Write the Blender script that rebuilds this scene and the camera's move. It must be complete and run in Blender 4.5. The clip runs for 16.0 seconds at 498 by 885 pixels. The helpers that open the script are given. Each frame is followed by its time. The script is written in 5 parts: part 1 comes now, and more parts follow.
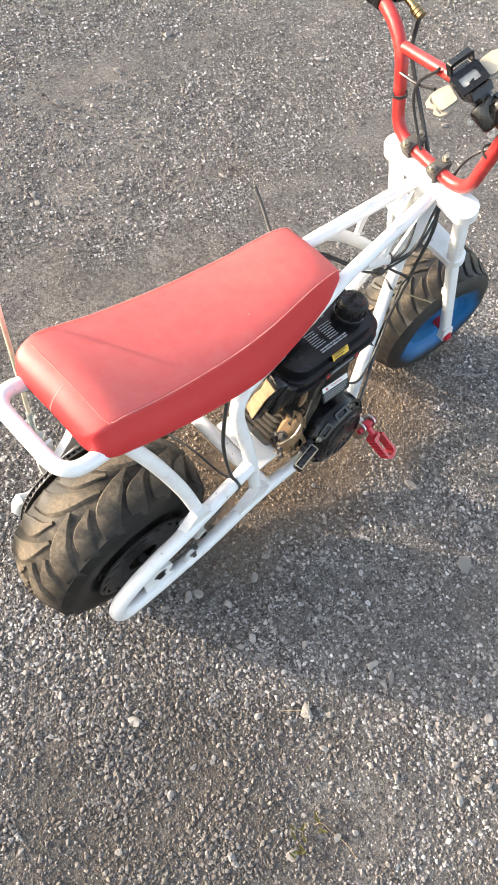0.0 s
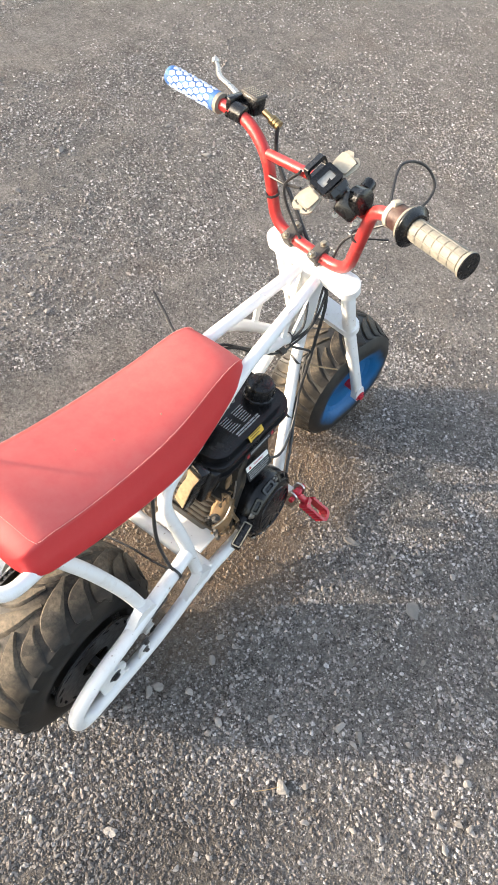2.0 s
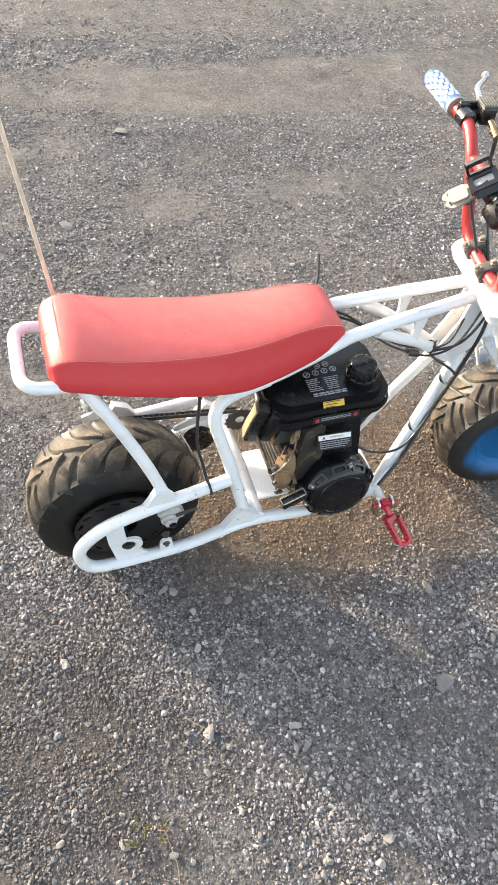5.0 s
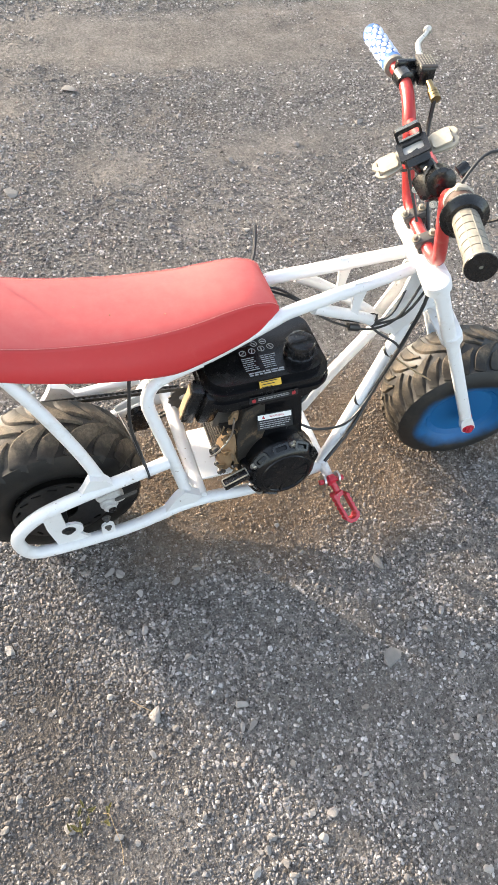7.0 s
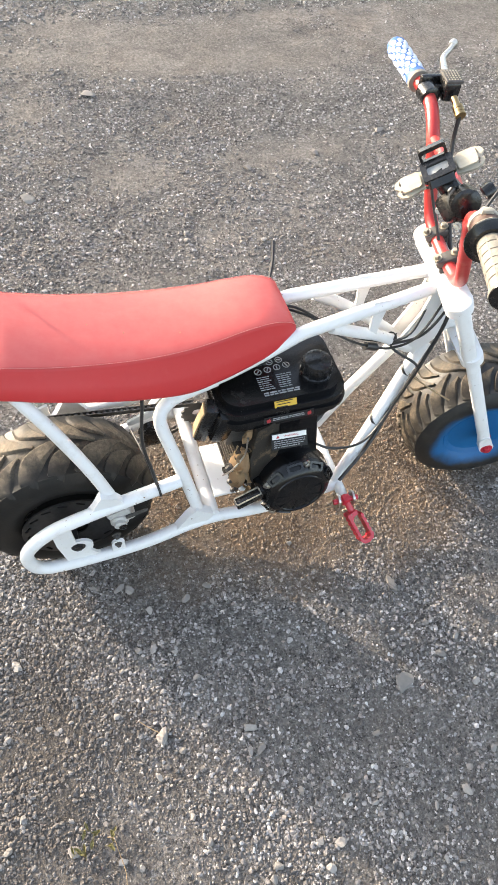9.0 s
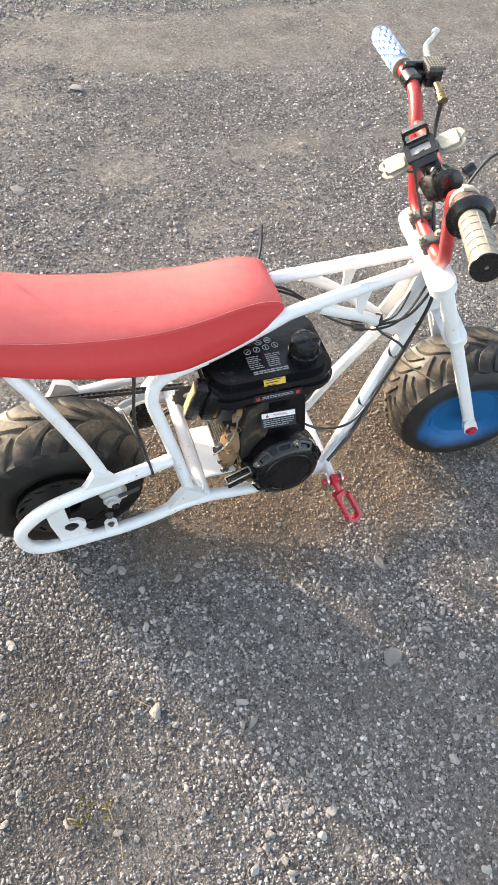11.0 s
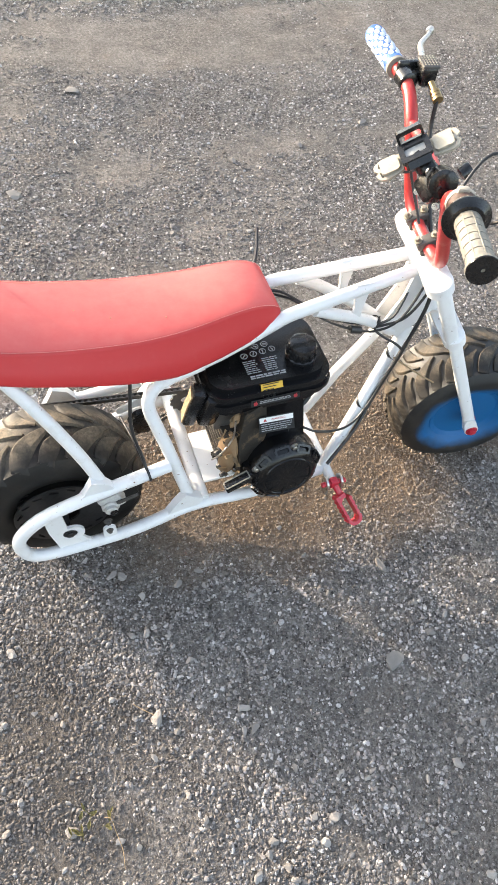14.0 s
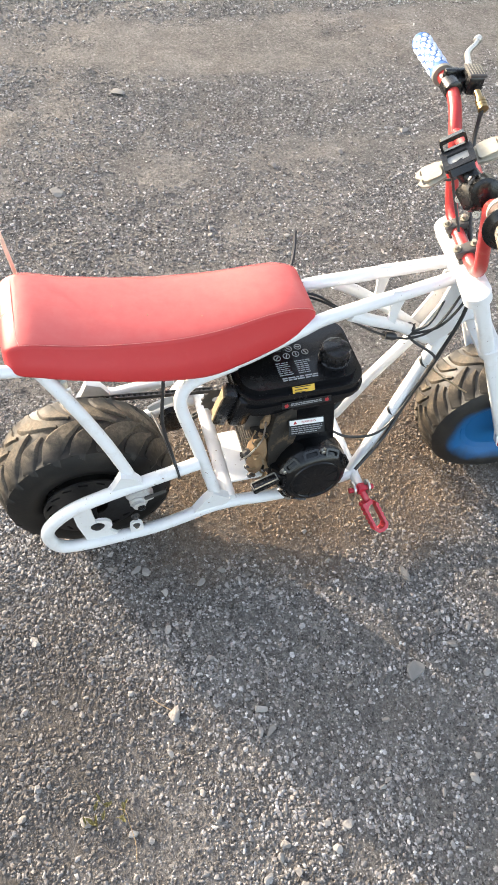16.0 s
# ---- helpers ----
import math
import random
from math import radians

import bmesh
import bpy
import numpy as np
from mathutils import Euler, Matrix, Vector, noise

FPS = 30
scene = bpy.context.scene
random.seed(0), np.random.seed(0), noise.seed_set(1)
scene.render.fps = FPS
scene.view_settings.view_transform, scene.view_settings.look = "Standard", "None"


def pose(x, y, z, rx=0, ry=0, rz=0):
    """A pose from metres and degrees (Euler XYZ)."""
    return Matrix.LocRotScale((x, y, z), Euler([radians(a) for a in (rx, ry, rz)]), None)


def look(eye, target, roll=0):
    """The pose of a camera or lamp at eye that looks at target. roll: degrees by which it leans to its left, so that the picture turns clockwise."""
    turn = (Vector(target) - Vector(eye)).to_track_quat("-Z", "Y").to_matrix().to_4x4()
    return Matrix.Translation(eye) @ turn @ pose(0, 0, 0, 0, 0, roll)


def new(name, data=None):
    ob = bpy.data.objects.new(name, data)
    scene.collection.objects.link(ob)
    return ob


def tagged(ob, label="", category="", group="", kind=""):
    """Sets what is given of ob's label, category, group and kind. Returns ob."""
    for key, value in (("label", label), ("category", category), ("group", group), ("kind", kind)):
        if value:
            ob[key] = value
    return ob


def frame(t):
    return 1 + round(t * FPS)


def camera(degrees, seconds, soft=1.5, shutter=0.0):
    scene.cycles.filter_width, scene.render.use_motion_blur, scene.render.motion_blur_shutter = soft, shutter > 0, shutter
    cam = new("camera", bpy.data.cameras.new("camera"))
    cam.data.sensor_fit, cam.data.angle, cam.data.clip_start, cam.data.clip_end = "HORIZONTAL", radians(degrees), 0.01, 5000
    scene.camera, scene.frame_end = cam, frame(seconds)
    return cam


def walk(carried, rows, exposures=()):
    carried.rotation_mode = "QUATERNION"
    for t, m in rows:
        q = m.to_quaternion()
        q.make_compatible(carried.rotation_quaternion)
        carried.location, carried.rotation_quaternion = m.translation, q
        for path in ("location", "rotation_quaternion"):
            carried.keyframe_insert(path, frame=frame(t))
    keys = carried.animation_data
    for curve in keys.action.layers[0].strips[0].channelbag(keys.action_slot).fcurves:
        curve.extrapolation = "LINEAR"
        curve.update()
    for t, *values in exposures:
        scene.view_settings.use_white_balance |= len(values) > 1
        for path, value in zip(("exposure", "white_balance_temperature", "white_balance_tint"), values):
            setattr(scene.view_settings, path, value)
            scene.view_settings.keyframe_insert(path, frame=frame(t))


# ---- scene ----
cam = camera(40.7, 16.0, soft=1.4)
PATH = [
    (0, (-0.366, -0.436, 1.443), (0.594, 0.062, -0.239), 20.8),
    (0.5, (-0.403, -0.418, 1.443), (0.607, 0.046, -0.22), 19.7),
    (1, (-0.382, -0.426, 1.476), (0.676, 0.033, -0.158), 18.9),
    (1.5, (-0.362, -0.435, 1.491), (0.727, 0.056, -0.112), 17),
    (2, (-0.341, -0.465, 1.521), (0.816, 0.044, -0.029), 14.9),
    (2.5, (-0.342, -0.478, 1.552), (0.859, 0.072, 0.05), 13.5),
    (3, (-0.356, -0.487, 1.543), (0.808, 0.079, 0.018), 15.9),
    (3.5, (-0.298, -0.552, 1.537), (0.664, 0.248, -0.022), 11.5),
    (4, (-0.144, -0.704, 1.517), (0.539, 0.344, -0.044), 8.51),
    (4.5, (-0.084, -0.778, 1.51), (0.449, 0.335, -0.065), 4.78),
    (5, (-0.061, -0.919, 1.51), (0.425, 0.222, -0.059), 7.4),
    (5.2, (-0.043, -0.991, 1.527), (0.478, 0.143, -0.036), 9.75),
    (7.3, (0.061, -0.86, 1.517), (0.53, 0.148, -0.146), 7.27),
    (7.5, (0.064, -0.84, 1.509), (0.47, 0.166, -0.171), 4.66),
    (8, (0.068, -0.834, 1.518), (0.494, 0.215, -0.13), 7.59),
    (8.5, (0.071, -0.837, 1.517), (0.513, 0.201, -0.135), 8.38),
    (9, (0.066, -0.85, 1.523), (0.528, 0.194, -0.12), 7.68),
    (9.5, (0.06, -0.868, 1.523), (0.542, 0.176, -0.113), 7.91),
    (9.7, (0.056, -0.874, 1.526), (0.541, 0.168, -0.111), 8.01),
    (11.8, (0.048, -0.908, 1.517), (0.538, 0.131, -0.12), 8.9),
    (12, (0.048, -0.906, 1.519), (0.529, 0.138, -0.118), 8.8),
    (12.5, (0.054, -0.891, 1.512), (0.539, 0.126, -0.141), 9.6),
    (13, (0.062, -0.888, 1.516), (0.55, 0.135, -0.131), 8.5),
    (13.5, (0.063, -0.886, 1.519), (0.541, 0.146, -0.126), 7.6),
    (14, (0.063, -0.89, 1.521), (0.546, 0.146, -0.12), 7.5),
    (14.5, (0.065, -0.898, 1.526), (0.568, 0.142, -0.107), 8),
    (15, (0.069, -0.906, 1.52), (0.567, 0.13, -0.116), 7.2),
    (15.5, (0.06, -0.906, 1.526), (0.511, 0.164, -0.103), 6.7),
    (16, (0.055, -0.898, 1.521), (0.465, 0.173, -0.117), 6.7),
]
walk(cam, [(t, look(eye, target, roll)) for t, eye, target, roll in PATH], [(0, 2.24), (2, 2.16), (3.5, 2.15), (5, 2.31), (8, 2.33), (12, 2.34), (16, 2.35)])

# ---- world, sun ----
SUN_AZ = radians(126.8)               # direction towards the sun in plan
SUN_EL = radians(13.8)
world = bpy.data.worlds.new("sky")
scene.world = world
world.use_nodes = True
wn = world.node_tree
sky = wn.nodes.new("ShaderNodeTexSky")
sky.sky_type = "NISHITA"
sky.sun_disc = False
sky.sun_elevation = SUN_EL
sky.sun_rotation = math.pi / 2 - SUN_AZ
sky.air_density, sky.dust_density = 1.05, 2.5
wn.nodes["Background"].inputs["Strength"].default_value = 0.15
haze = wn.nodes.new("ShaderNodeHueSaturation")      # evening haze pales the blue
haze.inputs["Saturation"].default_value = 0.66
wn.links.new(sky.outputs[0], haze.inputs["Color"])
wn.links.new(haze.outputs[0], wn.nodes["Background"].inputs["Color"])
sun = new("sun", bpy.data.lights.new("sun", "SUN"))
sun.data.energy, sun.data.angle, sun.data.color = 2.0, radians(0.5), (1.0, 0.84, 0.65)
to_sun = Vector((math.cos(SUN_AZ) * math.cos(SUN_EL), math.sin(SUN_AZ) * math.cos(SUN_EL), math.sin(SUN_EL)))
sun.matrix_world = look(to_sun * 30, (0, 0, 0))


# ---- materials ----
class Nodes:
    """A small writer of node materials."""

    def __init__(self, name):
        self.m = bpy.data.materials.new(name)
        self.m.use_nodes = True
        self.t = self.m.node_tree
        self.b = self.t.nodes["Principled BSDF"]
        self.xyz = self.add("ShaderNodeTexCoord").outputs["Object"]

    def add(self, kind, **sets):
        n = self.t.nodes.new(kind)
        for k, v in sets.items():
            setattr(n, k, v)
        return n

    def put(self, socket, value):
        if isinstance(value, (int, float, tuple)):
            socket.default_value = (*value, 1) if isinstance(value, tuple) and len(value) == 3 and socket.type == "RGBA" else value
        else:
            self.t.links.new(value, socket)

    def noise(self, scale, detail=4, rough=0.6, vec=None, distort=0.0):
        n = self.add("ShaderNodeTexNoise")
        self.put(n.inputs["Vector"], vec or self.xyz)
        n.inputs["Scale"].default_value, n.inputs["Detail"].default_value, n.inputs["Roughness"].default_value = scale, detail, rough
        n.inputs["Distortion"].default_value = distort
        return n.outputs["Fac"]

    def voronoi(self, scale, feature="F1", out="Distance", vec=None):
        n = self.add("ShaderNodeTexVoronoi", feature=feature)
        self.put(n.inputs["Vector"], vec or self.xyz)
        n.inputs["Scale"].default_value = scale
        return n.outputs[out]

    def ramp(self, fac, *stops):
        n = self.add("ShaderNodeValToRGB")
        self.put(n.inputs["Fac"], fac)
        e = n.color_ramp.elements
        while len(e) < len(stops):
            e.new(0.5)
        for el, (p, c) in zip(e, stops):
            el.position = p
            el.color = (c, c, c, 1) if isinstance(c, (int, float)) else (*c, 1)
        return n.outputs["Color"]

    def mix(self, fac, a, b, blend="MIX"):
        n = self.add("ShaderNodeMix", data_type="RGBA", blend_type=blend)
        for i, v in ((0, fac), (6, a), (7, b)):
            self.put(n.inputs[i], v)
        return n.outputs[2]

    def math(self, op, a, b=0.0):
        n = self.add("ShaderNodeMath", operation=op)
        self.put(n.inputs[0], a)
        self.put(n.inputs[1], b)
        return n.outputs[0]

    def bump(self, height, strength=0.3, distance=0.002, normal=None):
        n = self.add("ShaderNodeBump")
        n.inputs["Strength"].default_value, n.inputs["Distance"].default_value = strength, distance
        self.put(n.inputs["Height"], height)
        if normal:
            self.put(n.inputs["Normal"], normal)
        return n.outputs["Normal"]

    def done(self, color, rough=0.5, metal=0.0, normal=None, **more):
        self.put(self.b.inputs["Base Color"], color)
        self.put(self.b.inputs["Roughness"], rough)
        self.put(self.b.inputs["Metallic"], metal)
        if normal:
            self.put(self.b.inputs["Normal"], normal)
        for k, v in more.items():
            self.put(self.b.inputs[k.replace("_", " ")], v)
        return self.m


def paint(name, base, chip=(0.18, 0.12, 0.08), worn=0.66, rough=0.35, dust=(0.42, 0.36, 0.28), coat=0.25):
    n = Nodes(name)
    c = n.mix(n.ramp(n.noise(9, 5), (0.35, 0.0), (0.75, 0.35)), base, tuple(v * 0.82 for v in base))
    c = n.mix(n.ramp(n.noise(28, 6, 0.7), (0.55, 0.0), (0.85, 0.5)), c, dust)
    c = n.mix(n.ramp(n.noise(120, 3, 0.6), (worn, 0.0), (worn + 0.05, 1.0)), c, chip)
    r = n.ramp(n.noise(60, 4), (0.3, rough), (0.8, min(1, rough + 0.3)))
    h = n.noise(180, 3)
    return n.done(c, r, 0, n.bump(h, 0.25, 0.0006), Coat_Weight=coat, Coat_Roughness=0.2)


def plain(name, base, rough=0.5, metal=0.0, vary=0.3, scale=40, bump=0.15):
    n = Nodes(name)
    f = n.noise(scale, 5)
    c = n.mix(f, tuple(v * (1 - vary) for v in base), tuple(min(1, v * (1 + vary)) for v in base))
    r = n.ramp(n.noise(scale * 2.3, 4), (0.3, max(0.05, rough - 0.12)), (0.8, min(1, rough + 0.15)))
    return n.done(c, r, metal, n.bump(n.noise(scale * 6, 3), bump, 0.0008))


def dusty(name, base, dust, amount=0.5, rough=0.6, scale=22):
    n = Nodes(name)
    geo = n.add("ShaderNodeNewGeometry")
    f = n.ramp(n.noise(scale, 6, 0.7), (0.62 - 0.4 * amount, 0.0), (0.95 - 0.3 * amount, 1.0))
    f2 = n.math("MULTIPLY", f, n.ramp(n.noise(scale * 7, 4, 0.7), (0.25, 0.25), (0.7, 1.0)))
    c = n.mix(f2, n.mix(n.noise(90, 3), tuple(v * 0.7 for v in base), tuple(v * 1.3 for v in base)), dust)
    r = n.ramp(f2, (0, rough), (1, 0.95))
    return n.done(c, r, 0, n.bump(n.noise(scale * 9, 4, 0.7), 0.35, 0.0012), Specular_IOR_Level=0.4)


def soil(n):
    """Where brown soil shows through the gravel: a worn patch under the bike and scattered smaller ones."""
    sep = n.add("ShaderNodeSeparateXYZ")
    n.put(sep.inputs[0], n.xyz)
    dx = n.math("DIVIDE", n.math("SUBTRACT", sep.outputs[0], 0.6), 0.7)
    dy = n.math("DIVIDE", n.math("SUBTRACT", sep.outputs[1], 0.0), 0.38)
    d = n.math("SQRT", n.math("ADD", n.math("MULTIPLY", dx, dx), n.math("MULTIPLY", dy, dy)))
    d = n.math("ADD", d, n.math("MULTIPLY", n.math("SUBTRACT", n.noise(4, 5, 0.65), 0.5), 1.1))
    worn = n.ramp(d, (0.55, 1.0), (1.0, 0.0))
    spots = n.ramp(n.noise(1.9, 6, 0.66), (0.54, 0.0), (0.72, 0.25))
    return n.math("MAXIMUM", worn, spots)


def dark_patch(n):
    """A darker brown oval patch with a ragged edge, behind the rear wheel."""
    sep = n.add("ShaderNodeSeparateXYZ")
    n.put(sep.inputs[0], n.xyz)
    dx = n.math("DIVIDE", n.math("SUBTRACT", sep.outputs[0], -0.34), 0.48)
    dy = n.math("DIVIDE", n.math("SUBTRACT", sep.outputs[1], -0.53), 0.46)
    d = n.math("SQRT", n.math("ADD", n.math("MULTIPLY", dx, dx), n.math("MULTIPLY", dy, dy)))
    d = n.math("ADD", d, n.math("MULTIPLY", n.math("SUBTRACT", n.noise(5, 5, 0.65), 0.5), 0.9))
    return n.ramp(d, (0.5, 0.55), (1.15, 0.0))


def grime(n):
    """Fine dirt lying unevenly over the gravel, in specks and in hand-sized blotches."""
    speck = n.ramp(n.noise(85, 4, 0.65), (0.4, (0.68, 0.67, 0.665)), (0.58, (1.0, 1.0, 1.0)))
    blotch = n.ramp(n.noise(17, 5, 0.65), (0.36, (0.84, 0.835, 0.83)), (0.56, (1.0, 1.0, 1.0)))
    return n.mix(1.0, speck, blotch, "MULTIPLY")


def gravel_ground():
    """Packed earth with grit of three sizes pressed into it."""
    n = Nodes("packed_gravel_ground")
    patch = n.noise(1.3, 6, 0.62)
    fine = n.noise(190, 5, 0.7)
    dirt = n.ramp(n.noise(5, 7, 0.68), (0.3, (0.125, 0.112, 0.101)), (0.5, (0.2, 0.18, 0.164)), (0.72, (0.3, 0.273, 0.25)))
    cover = n.math("MULTIPLY", n.ramp(patch, (0.34, 0.35), (0.6, 1.0)), n.ramp(n.noise(38, 4, 0.7), (0.35, 0.25), (0.6, 1.0)))
    c, h = dirt, n.math("MULTIPLY", fine, 0.6)
    warp = n.mix(0.02, n.xyz, n.add("ShaderNodeTexNoise").outputs["Color"])
    for scale, keep, part_of in ((420, 0.25, 0.85), (230, 0.35, 0.9), (110, 0.72, 0.8)):
        grain = n.voronoi(scale, "F1", "Color", warp)
        sep = n.add("ShaderNodeSeparateColor")
        n.put(sep.inputs[0], grain)
        edge = n.voronoi(scale, "DISTANCE_TO_EDGE", "Distance", warp)
        there = n.math("MULTIPLY", n.math("GREATER_THAN", sep.outputs[1], keep), n.ramp(edge, (0.04, 0.0), (0.14, 1.0)))
        there = n.math("MULTIPLY", there, cover)
        tint = n.ramp(sep.outputs[0], (0.0, (0.065, 0.06, 0.055)), (0.5, (0.2, 0.187, 0.172)), (0.88, (0.35, 0.328, 0.304)), (1.0, (0.5, 0.477, 0.447)))
        c = n.mix(n.math("MULTIPLY", there, part_of), c, tint)
        h = n.math("ADD", h, n.math("MULTIPLY", there, 0.25 + 100.0 / scale))
    c = n.mix(n.ramp(fine, (0.4, 0.0), (0.75, 0.5)), c, (0.115, 0.104, 0.091))
    c = n.mix(1.0, c, grime(n), "MULTIPLY")
    c = n.mix(n.math("MULTIPLY", soil(n), 0.85), c, (0.17, 0.116, 0.074))
    c = n.mix(dark_patch(n), c, (0.07, 0.059, 0.048))
    return n.done(c, 0.95, 0, n.bump(h, 0.9, 0.004), Specular_IOR_Level=0.25)


def pebble(name, tints):
    n = Nodes(name)
    geo = n.add("ShaderNodeNewGeometry")
    tint = n.ramp(geo.outputs["Random Per Island"], *tints)
    c = n.mix(n.ramp(n.noise(300, 4, 0.7), (0.4, 0.0), (0.75, 0.3)), tint, (0.15, 0.137, 0.121))
    c = n.mix(1.0, c, grime(n), "MULTIPLY")
    c = n.mix(n.math("MULTIPLY", soil(n), 0.72), c, (0.2, 0.146, 0.1))
    c = n.mix(dark_patch(n), c, (0.105, 0.09, 0.077))
    return n.done(c, 0.95, 0, n.bump(n.noise(420, 3), 0.5, 0.001), Specular_IOR_Level=0.2)


def big_stone():
    n = Nodes("pale_stone")
    info = n.add("ShaderNodeObjectInfo")
    tint = n.ramp(info.outputs["Random"], (0.0, (0.19, 0.176, 0.162)), (0.5, (0.25, 0.233, 0.215)), (1.0, (0.33, 0.311, 0.288)))
    c = n.mix(n.ramp(n.noise(130, 6, 0.7), (0.35, 0.0), (0.75, 0.6)), tint, (0.2, 0.175, 0.15))
    return n.done(c, 0.95, 0, n.bump(n.noise(260, 5), 0.6, 0.0015), Specular_IOR_Level=0.2)


def tyre_rubber(name, dust_mid):
    n = Nodes(name)
    f = n.ramp(n.noise(13, 6, 0.7), (0.62 - dust_mid * 0.5, 0.0), (0.95 - dust_mid * 0.35, 0.9))
    sep = n.add("ShaderNodeSeparateXYZ")
    n.put(sep.inputs[0], n.xyz)
    side = n.math("ADD", n.math("ABSOLUTE", sep.outputs[2]), n.math("MULTIPLY", n.math("SUBTRACT", n.noise(30, 3), 0.5), 0.02))
    f = n.math("MULTIPLY", f, n.ramp(n.math("MULTIPLY", side, 10.0), (0.26, 1.0), (0.58, 0.1)))
    streak = n.ramp(n.noise(140, 4, 0.7), (0.3, 0.35), (0.7, 1.0))
    c = n.mix(n.math("MULTIPLY", f, streak), (0.009, 0.0088, 0.0086), (0.25, 0.2, 0.142))
    return n.done(c, n.ramp(f, (0, 0.5), (1, 0.92)), 0, n.bump(n.noise(160, 4), 0.3, 0.001), Specular_IOR_Level=0.25)


def front_sidewall():
    # black rubber with blue overspray round the rim
    n = Nodes("blue_oversprayed_rubber")
    sep = n.add("ShaderNodeSeparateXYZ")
    n.put(sep.inputs[0], n.xyz)
    rad = n.math("SQRT", n.math("ADD", n.math("POWER", sep.outputs[0], 2.0), n.math("POWER", sep.outputs[1], 2.0)))
    rad = n.math("ADD", rad, n.math("MULTIPLY", n.math("SUBTRACT", n.noise(7, 4), 0.5), 0.07))
    f = n.ramp(n.math("MULTIPLY", rad, 5.0), (0.52, 1.0), (0.66, 0.0))
    d = n.ramp(n.noise(15, 6, 0.7), (0.5, 0.0), (0.85, 0.35))
    c = n.mix(d, (0.009, 0.009, 0.009), (0.11, 0.09, 0.068))
    c = n.mix(f, c, (0.0, 0.095, 0.26))
    return n.done(c, 0.55, 0, n.bump(n.noise(150, 4), 0.3, 0.001))


def vinyl():
    n = Nodes("red_vinyl")
    c = n.mix(n.ramp(n.noise(7, 5), (0.3, 0.0), (0.8, 0.5)), (0.48, 0.024, 0.026), (0.43, 0.02, 0.022))
    c = n.mix(n.ramp(n.noise(45, 6, 0.75), (0.55, 0.0), (0.9, 0.2)), c, (0.52, 0.12, 0.1))
    # sky and sun sheen put into the colour: upward faces mixed paler
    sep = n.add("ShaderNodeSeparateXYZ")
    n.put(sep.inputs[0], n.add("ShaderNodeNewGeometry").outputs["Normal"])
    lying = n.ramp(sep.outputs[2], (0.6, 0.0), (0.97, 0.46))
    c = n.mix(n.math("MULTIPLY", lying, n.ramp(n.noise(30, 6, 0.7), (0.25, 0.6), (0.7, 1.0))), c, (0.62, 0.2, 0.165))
    r = n.ramp(n.noise(20, 4), (0.3, 0.46), (0.8, 0.6))
    h = n.voronoi(900, "F1")
    nb = n.bump(n.noise(16, 3), 0.25, 0.004, n.bump(h, 0.12, 0.0004))
    return n.done(c, r, 0, nb, Coat_Weight=0.05, Coat_Roughness=0.5, Specular_IOR_Level=0.48)


WHITE = paint("white_frame_paint", (0.71, 0.705, 0.695), worn=0.685)
RED = paint("red_bar_paint", (0.37, 0.02, 0.018), worn=0.7, rough=0.32, dust=(0.5, 0.2, 0.13))
PEG_RED = paint("red_anodised_metal", (0.42, 0.012, 0.03), worn=0.68, rough=0.35, dust=(0.4, 0.2, 0.17))
BLUE = paint("blue_rim_paint", (0.0, 0.1, 0.28), worn=0.75, rough=0.42, dust=(0.0, 0.1, 0.26), coat=0.05)
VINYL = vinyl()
THREAD = plain("pale_thread", (0.62, 0.26, 0.23), 0.8)
DARK_SEAM = plain("dark_red_seam", (0.4, 0.03, 0.025), 0.7)
BLACK = dusty("black_plastic", (0.005, 0.005, 0.0055), (0.05, 0.045, 0.04), 0.06, 0.2, 14)
BLACK_CLEAN = plain("black_moulded_plastic", (0.007, 0.007, 0.0075), 0.26)
CABLE = plain("black_cable_sheath", (0.016, 0.016, 0.017), 0.45)
STEEL = plain("bare_steel", (0.5, 0.48, 0.45), 0.35, 1.0)
DARK_STEEL = dusty("oily_steel", (0.06, 0.056, 0.052), (0.2, 0.16, 0.12), 0.3, 0.5)
CAST = dusty("cast_alloy", (0.42, 0.41, 0.39), (0.2, 0.17, 0.13), 0.25, 0.4, 60)
DISC = plain("dark_disc_steel", (0.014, 0.013, 0.013), 0.4)
ZINC = plain("dull_zinc", (0.34, 0.31, 0.25), 0.5, 1.0)
BRASS = plain("tarnished_brass", (0.33, 0.24, 0.12), 0.35, 1.0)
MUD = dusty("mud_caked_metal", (0.02, 0.016, 0.012), (0.34, 0.22, 0.12), 0.2, 0.7, 34)
TAN = dusty("tan_scorched_metal", (0.3, 0.215, 0.125), (0.05, 0.036, 0.024), 0.5, 0.8, 60)
DRY_MUD = dusty("dried_mud", (0.25, 0.16, 0.085), (0.12, 0.075, 0.04), 0.5, 0.95, 45)
SPRIG = plain("weed_leaf", (0.2, 0.18, 0.07), 0.6, 0, 0.4, 120)
LEAF = plain("dry_leaf", (0.28, 0.2, 0.115), 0.85, 0, 0.4, 60)
HOUSING = dusty("worn_brown_moulding", (0.045, 0.018, 0.014), (0.2, 0.15, 0.11), 0.4, 0.5, 40)
PAD = dusty("beige_pad", (0.36, 0.325, 0.26), (0.3, 0.26, 0.19), 0.35, 0.6, 40)
GRIP_GREY = dusty("grey_rubber_grip", (0.18, 0.168, 0.14), (0.33, 0.3, 0.235), 0.4, 0.55, 40)
